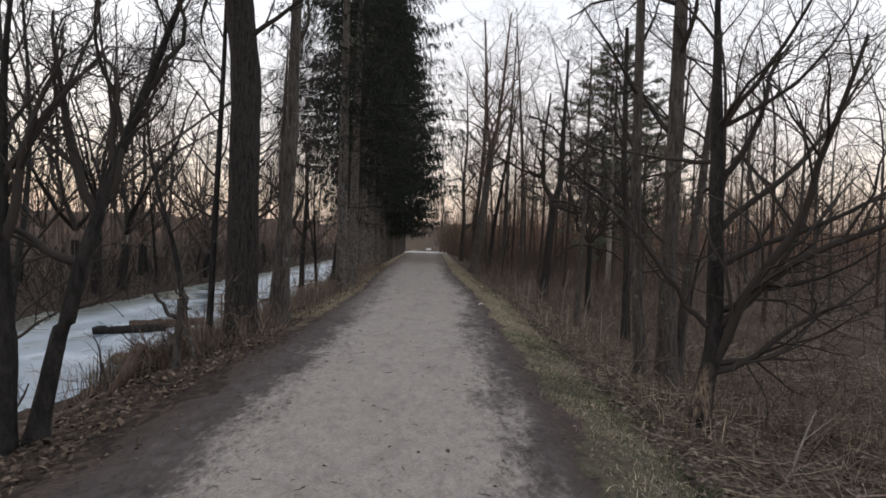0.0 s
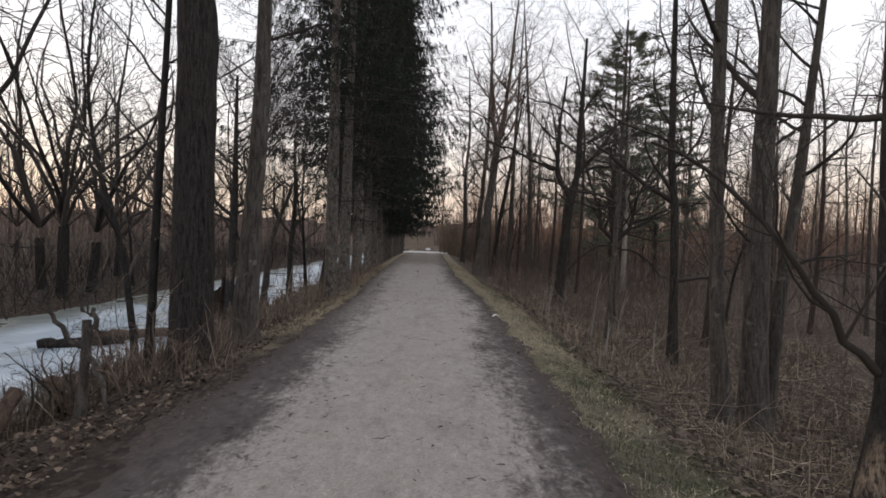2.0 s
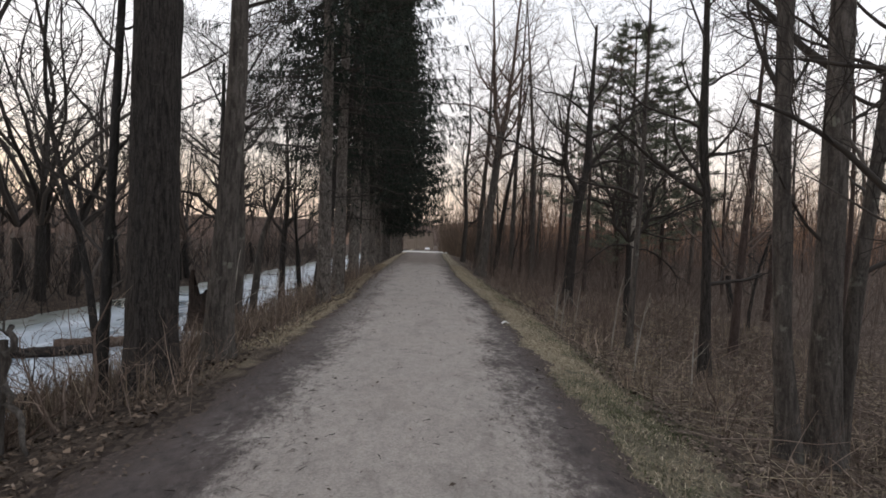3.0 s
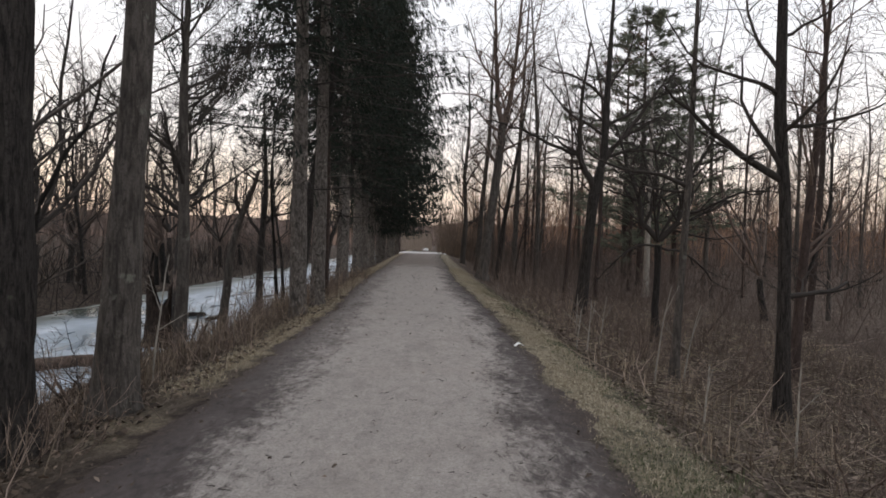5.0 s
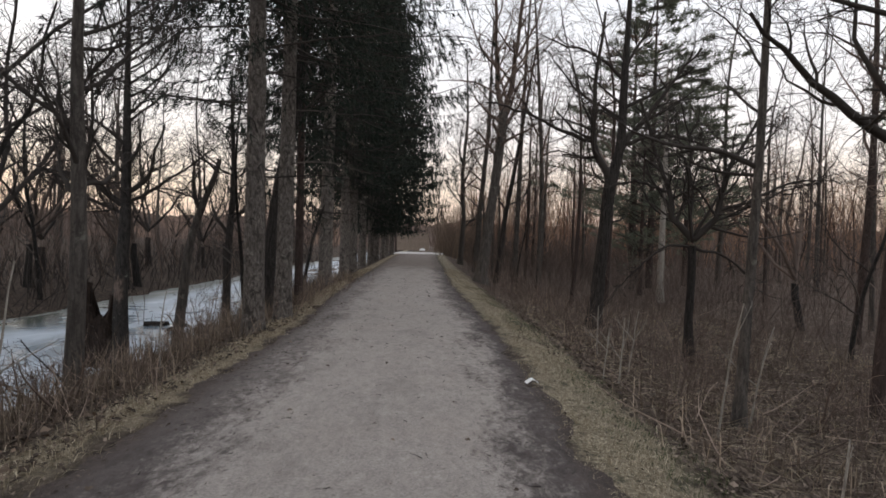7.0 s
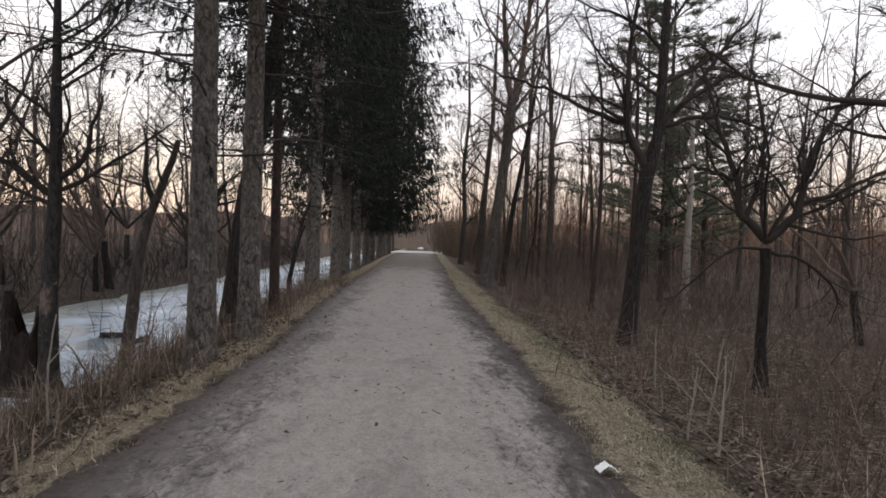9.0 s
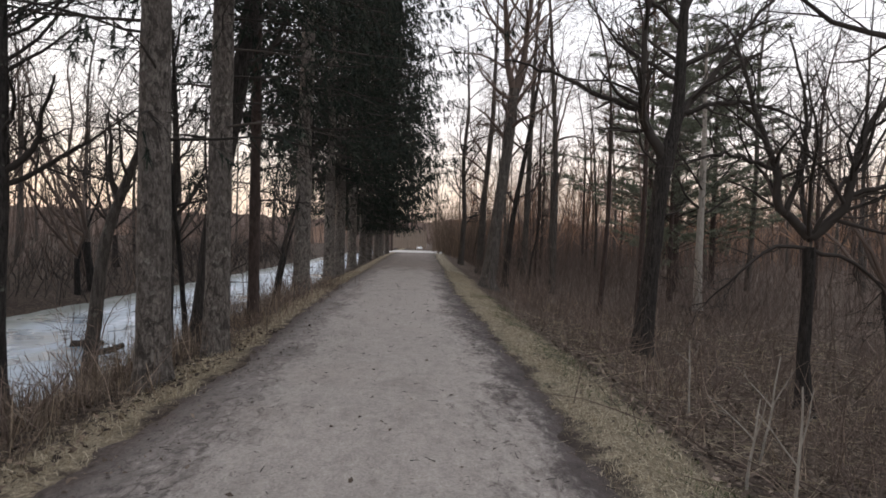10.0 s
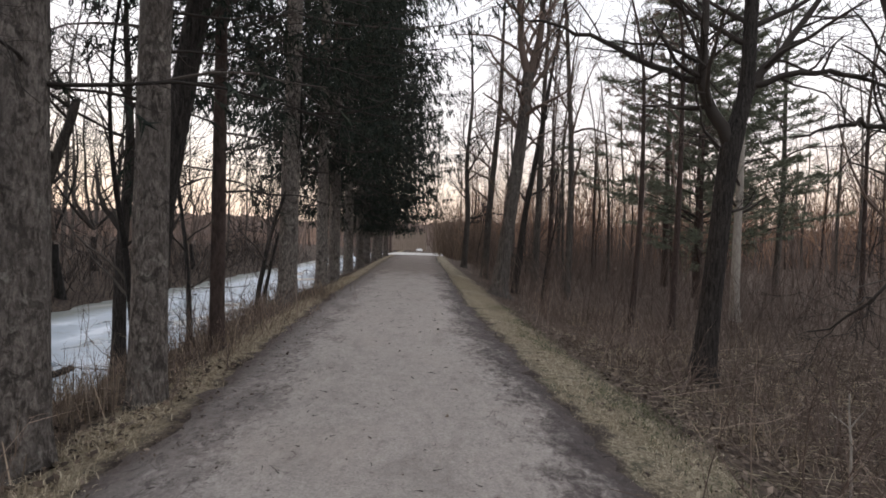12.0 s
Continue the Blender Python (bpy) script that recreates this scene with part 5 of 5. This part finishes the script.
# ---------------------------------------------------------------- saplings, logs, stump, litter
def sapling(seed, x, y, h, dx, arms, mat=M_BARK_PALE, label="thin pale forked sapling in the dry grass"):
    rng = np.random.default_rng(seed)
    z = height(x, y)
    top = empty("sapling", x, y, z, label, "sapling", "saplings by the path")
    p, r = stroke(rng, (0, 0, -0.05), (dx, 0, 1), h, 0.014, 8, 0.04, 0.0, 0.4)
    V, Q = tubes([(p, r)], 7)
    part("stem", rawmesh("stem", V, Q, mat, True), top)
    for f, ax_, up, ln in arms:
        i = int(f * 7)
        q, w = stroke(rng, p[i], (ax_, rng.normal(0, 0.3), up), ln, r[i] * 0.75, 6, 0.06, 0.02, 0.3)
        tw = fan(rng, q, w, 3, 0.4, ln * 0.35, 0.6, 0.6, 4, 0.12, 0.03)
        V, Q = tubes([(q, w)], 6)
        v, k = tubes(tw, 3)
        part("branch", rawmesh("branch", np.concatenate([V, v]), np.concatenate([Q, k + len(V)]), mat, True), top)


def log(seed, a, b, r, mat, label, name="log", tip=0.8):
    rng = np.random.default_rng(seed)
    a, b = np.array(a, dtype=float), np.array(b, dtype=float)
    t = np.linspace(0, 1, 16)[:, None]
    side = unit(np.cross(b - a, (0, 0, 1)))
    p = a + (b - a) * t + side * (np.sin(t * 3.1) * 0.05) + rng.normal(0, r * 0.06, (16, 3))
    w = r * np.linspace(1, tip, 16) * rng.uniform(0.93, 1.07, 16)
    p, w = np.concatenate([p[:1], p, p[-1:]]), np.concatenate([[0.002], w, [0.002]])
    p[0] -= unit(b - a) * 0.012
    p[-1] += unit(b - a) * 0.012
    V, Q = tubes([(p, w)], 12)
    at = Vector(((a + b) / 2).tolist())
    me = rawmesh(name, V - np.array(at), Q, mat, True)
    ob = new(name, me)
    ob.location = at
    return tagged(ob, label, "log")


def shrub(seed, x, y, h, n, mat, label, thick=0.02):
    """Several crooked stems from one root, each with its twigs."""
    rng = np.random.default_rng(seed)
    top = empty("shrub", x, y, height(x, y) - 0.04, label, "shrub", "shrubs by the path")
    for k in range(n):
        a = rng.uniform(0, 6.28)
        main = stroke(rng, (0.08 * math.cos(a), 0.08 * math.sin(a), 0), (0.6 * math.cos(a), 0.6 * math.sin(a), 1), h * rng.uniform(0.6, 1.15), rng.uniform(0.4, 1.0) * thick, 8, 0.16, 0.03, 0.25)
        subs = fan(rng, main[0], main[1], 6, 0.25, h * 0.45, 0.6, 0.75, 5, 0.2, 0.02)
        fine = []
        for q, w in subs:
            fine += fan(rng, q, w, 4, 0.2, h * 0.2, 0.6, 0.8, 4, 0.2, 0.02)
        V, Q = tubes([main], 5)
        for grp in (subs, fine):
            v, q = tubes(grp, 3)
            Q = np.concatenate([Q, q + len(V)])
            V = np.concatenate([V, v])
        part("stem", rawmesh("stem", V, Q, mat, True), top)


def make_shrubs():
    rng = np.random.default_rng(400)
    bank = [(-4.4, 9.4), (-3.55, 9.1), (-4.6, 11.6), (-3.9, 12.6), (-4.7, 13.6), (-3.6, 14.3), (-4.6, 16.4), (-3.9, 17.4), (-4.1, 19.0), (-4.2, 24.5)]
    for k, (x, y) in enumerate(bank):
        shrub(410 + k, x, y, rng.uniform(0.8, 1.5), 5, M_STEM if k % 3 else M_TWIG, "tangled leafless shrub on the pond bank")
    for k, (x, y) in enumerate([(-4.7, 6.2), (-5.0, 9.2)]):
        shrub(470 + k, x, y, 1.1, 4, M_BARK_GREY, "dead crooked branches tangled on the bank", 0.034)
    for k, (x, y, h) in enumerate([(-4.1, 9.1, 0.9), (-4.0, 8.9, 0.55), (-4.3, 10.2, 0.8), (-6.0, 17.6, 1.0), (-6.6, 19.2, 0.9), (-5.4, 16.4, 0.8)]):
        shrub(480 + k, x, y, h, 6, M_LOG, "brown broken branches heaped on the bank", 0.028)
    open_side = [(3.4, 11.2), (4.6, 10.4), (5.2, 13.0), (3.3, 16.8), (4.9, 16.3), (3.9, 20.8), (5.6, 19.2), (3.0, 22.6), (3.3, 26.5), (5.8, 22.5), (2.7, 30.0), (4.9, 28.0), (4.6, 7.4), (5.4, 8.8)]
    for k, (x, y) in enumerate(open_side):
        shrub(440 + k, x, y, rng.uniform(0.9, 1.8), 5, M_TWIG_RED if k % 2 else M_STEM, "tangled leafless shrub in the undergrowth")


make_shrubs()


def make_small():
    sapling(201, 2.3, 16.2, 0.95, 0.02, [(0.55, -0.5, 0.8, 0.45), (0.6, 0.35, 0.9, 0.4)])
    sapling(202, 2.94, 14.8, 1.5, 0.02, [(0.8, 0.3, 0.8, 0.5)])
    sapling(203, 2.25, 16.7, 0.75, 0.03, [(0.6, -0.55, 0.75, 0.45), (0.7, 0.15, 1.0, 0.4)])
    sapling(204, 3.1, 11.6, 1.1, -0.04, [(0.7, 0.4, 0.7, 0.3)])
    sapling(205, 2.75, 18.9, 0.9, 0.0, [(0.75, -0.5, 0.5, 0.2), (0.85, 0.3, 0.8, 0.2)])
    sapling(206, 3.7, 15.6, 1.3, 0.1, [(0.5, -0.8, 0.7, 0.7), (0.6, 0.3, 0.9, 0.5)])
    sapling(207, 3.3, 5.6, 0.75, 0.3, [(0.7, 0.6, 0.6, 0.4)])
    sapling(208, 2.9, 17.7, 1.1, 0.08, [(0.6, -0.6, 0.7, 0.45), (0.65, 0.5, 0.8, 0.4)])
    sapling(209, 2.6, 12.4, 0.8, 0.05, [(0.6, 0.4, 0.9, 0.3)])
    sapling(210, 4.4, 11.0, 1.4, -0.1, [(0.5, 0.5, 0.8, 0.5)])
    sapling(211, -3.6, 13.3, 1.6, 0.08, [(0.5, 0.8, 0.6, 0.5), (0.7, -0.5, 0.8, 0.5)], label="thin pale sapling on the pond bank")
    sapling(212, -3.75, 16.6, 1.1, -0.05, [(0.6, 0.6, 0.7, 0.4)], label="thin pale sapling on the pond bank")
    # fallen wood on the bank
    g = height
    log(301, (-4.16, 7.52, g(-4.16, 7.52) - 0.1), (-3.85, 7.72, 0.02), 0.082, M_LOG, "sawn brown log propped on the pond bank")
    log(302, (-9.8, 16.9, -1.42), (-8.1, 17.6, -1.36), 0.13, M_BARK_DARK, "dark fallen log lying on the ice")
    log(308, (-9.3, 17.9, -1.38), (-7.4, 18.7, -1.3), 0.15, M_LOG, "brown fallen log lying on the ice")
    log(303, (-4.2, 10.1, g(-4.2, 10.1) + 0.12), (-7.2, 13.3, -1.4), 0.15, M_LOG, "broken fallen trunk lying across the bank")
    log(304, (-4.2, 4.6, g(-4.2, 4.6) + 0.04), (-4.0, 7.2, g(-4.0, 7.2) + 0.04), 0.06, M_LOG, "brown fallen branch on the leafy bank")
    log(305, (-9.0, 26.9, -1.46), (-8.35, 27.2, -1.46), 0.1, M_BARK_DARK, "dark driftwood frozen into the ice")
    log(306, (-7.8, 26.0, -1.47), (-7.75, 26.9, -1.47), 0.09, M_BARK_DARK, "dark driftwood frozen into the ice")
    log(307, (-4.2, 15.9, g(-4.2, 15.9) + 0.05), (-6.2, 15.6, -1.3), 0.14, M_WOOD_ROT, "rotten fallen trunk beside the stump")
    # hollow rotten stump with a jagged rim
    rng = np.random.default_rng(310)
    x, y = -7.3, 21.6
    top = empty("stump", x, y, g(x, y) - 0.05, "dark rotten hollow stump with a jagged rim", "stump")
    n = 26
    ang = np.arange(n) * 2 * math.pi / n
    rim = 1.55 + 0.34 * np.sin(ang * 2 + 1) + rng.uniform(-0.16, 0.2, n)
    V = []
    for f, ro in ((0.0, 0.56), (0.2, 0.44), (0.5, 0.38), (0.8, 0.36), (1.0, 0.34), (1.0, 0.25), (0.6, 0.27), (0.25, 0.27)):
        for k in range(n):
            w = 1 + 0.12 * math.sin(ang[k] * 5) + rng.normal(0, 0.03)
            V.append((ro * w * math.cos(ang[k]), ro * w * math.sin(ang[k]), rim[k] * f))
    i = (np.arange(7)[:, None] * n + np.arange(n)[None, :])
    j = (np.arange(7)[:, None] * n + np.roll(np.arange(n), -1)[None, :])
    part("bole", rawmesh("bole", V, np.stack([i, j, j + n, i + n], axis=-1).reshape(-1, 4), M_WOOD_ROT, False), top)
    # crumpled paper at the path edge
    rng = np.random.default_rng(320)
    bm = bmesh.new()
    bmesh.ops.create_grid(bm, x_segments=9, y_segments=6, size=1)
    for v in bm.verts:
        fold = 0.5 * abs(v.co.x) ** 1.5
        v.co = Vector((v.co.x * 0.07, v.co.y * 0.045, 0.062 - fold * 0.09 + 0.014 * noise.noise((v.co.x * 3, v.co.y * 3, 5)) + rng.normal(0, 0.003)))
    bmesh.ops.solidify(bm, geom=bm.faces[:], thickness=0.002)
    me = bpy.data.meshes.new("paper_scrap")
    bm.to_mesh(me)
    bm.free()
    me.materials.append(M_PAPER)
    ob = new("paper_scrap", me)
    ob.matrix_basis = pose(1.02, 15.15, height(1.02, 15.15) + 0.02, 0, 0, 12)
    tagged(ob, "crumpled white paper scrap at the path edge", "litter")
    # fence, and a white stand-in lump beyond the end of the path
    top = empty("fence", -3.2, 84, height(-3.2, 84), "weathered board fence beyond the end of the path", "fence")
    for k in range(16):
        V = [(sx * 0.11, sy * 0.02, z) for z in (0, 2.2) for sx, sy in ((-1, -1), (1, -1), (1, 1), (-1, 1))]
        F = [(0, 1, 5, 4), (1, 2, 6, 5), (2, 3, 7, 6), (3, 0, 4, 7), (4, 5, 6, 7)]
        part("board", rawmesh("board", V, F, M_FENCE), top, m=pose(-1.9 + 0.25 * k, 0, rng.uniform(-0.06, 0.06)))
    # added lump in place of a distant white object, perhaps a car
    bm = bmesh.new()
    bmesh.ops.create_icosphere(bm, subdivisions=3, radius=1)
    for v in bm.verts:
        v.co *= 1 + 0.25 * noise.noise(v.co * 1.7)
        v.co.z = max(-0.3, v.co.z) * 0.8
    me = bpy.data.meshes.new("white_lump")
    bm.to_mesh(me)
    bm.free()
    me.materials.append(M_WHITE)
    ob = new("white_lump", me)
    ob.matrix_basis = pose(-1.9, 80, -0.05) @ Matrix.Diagonal((0.36, 0.36, 0.26, 1))
    tagged(ob, "small white lump standing in for a pale unidentified object beyond the path", "snow")


make_small()
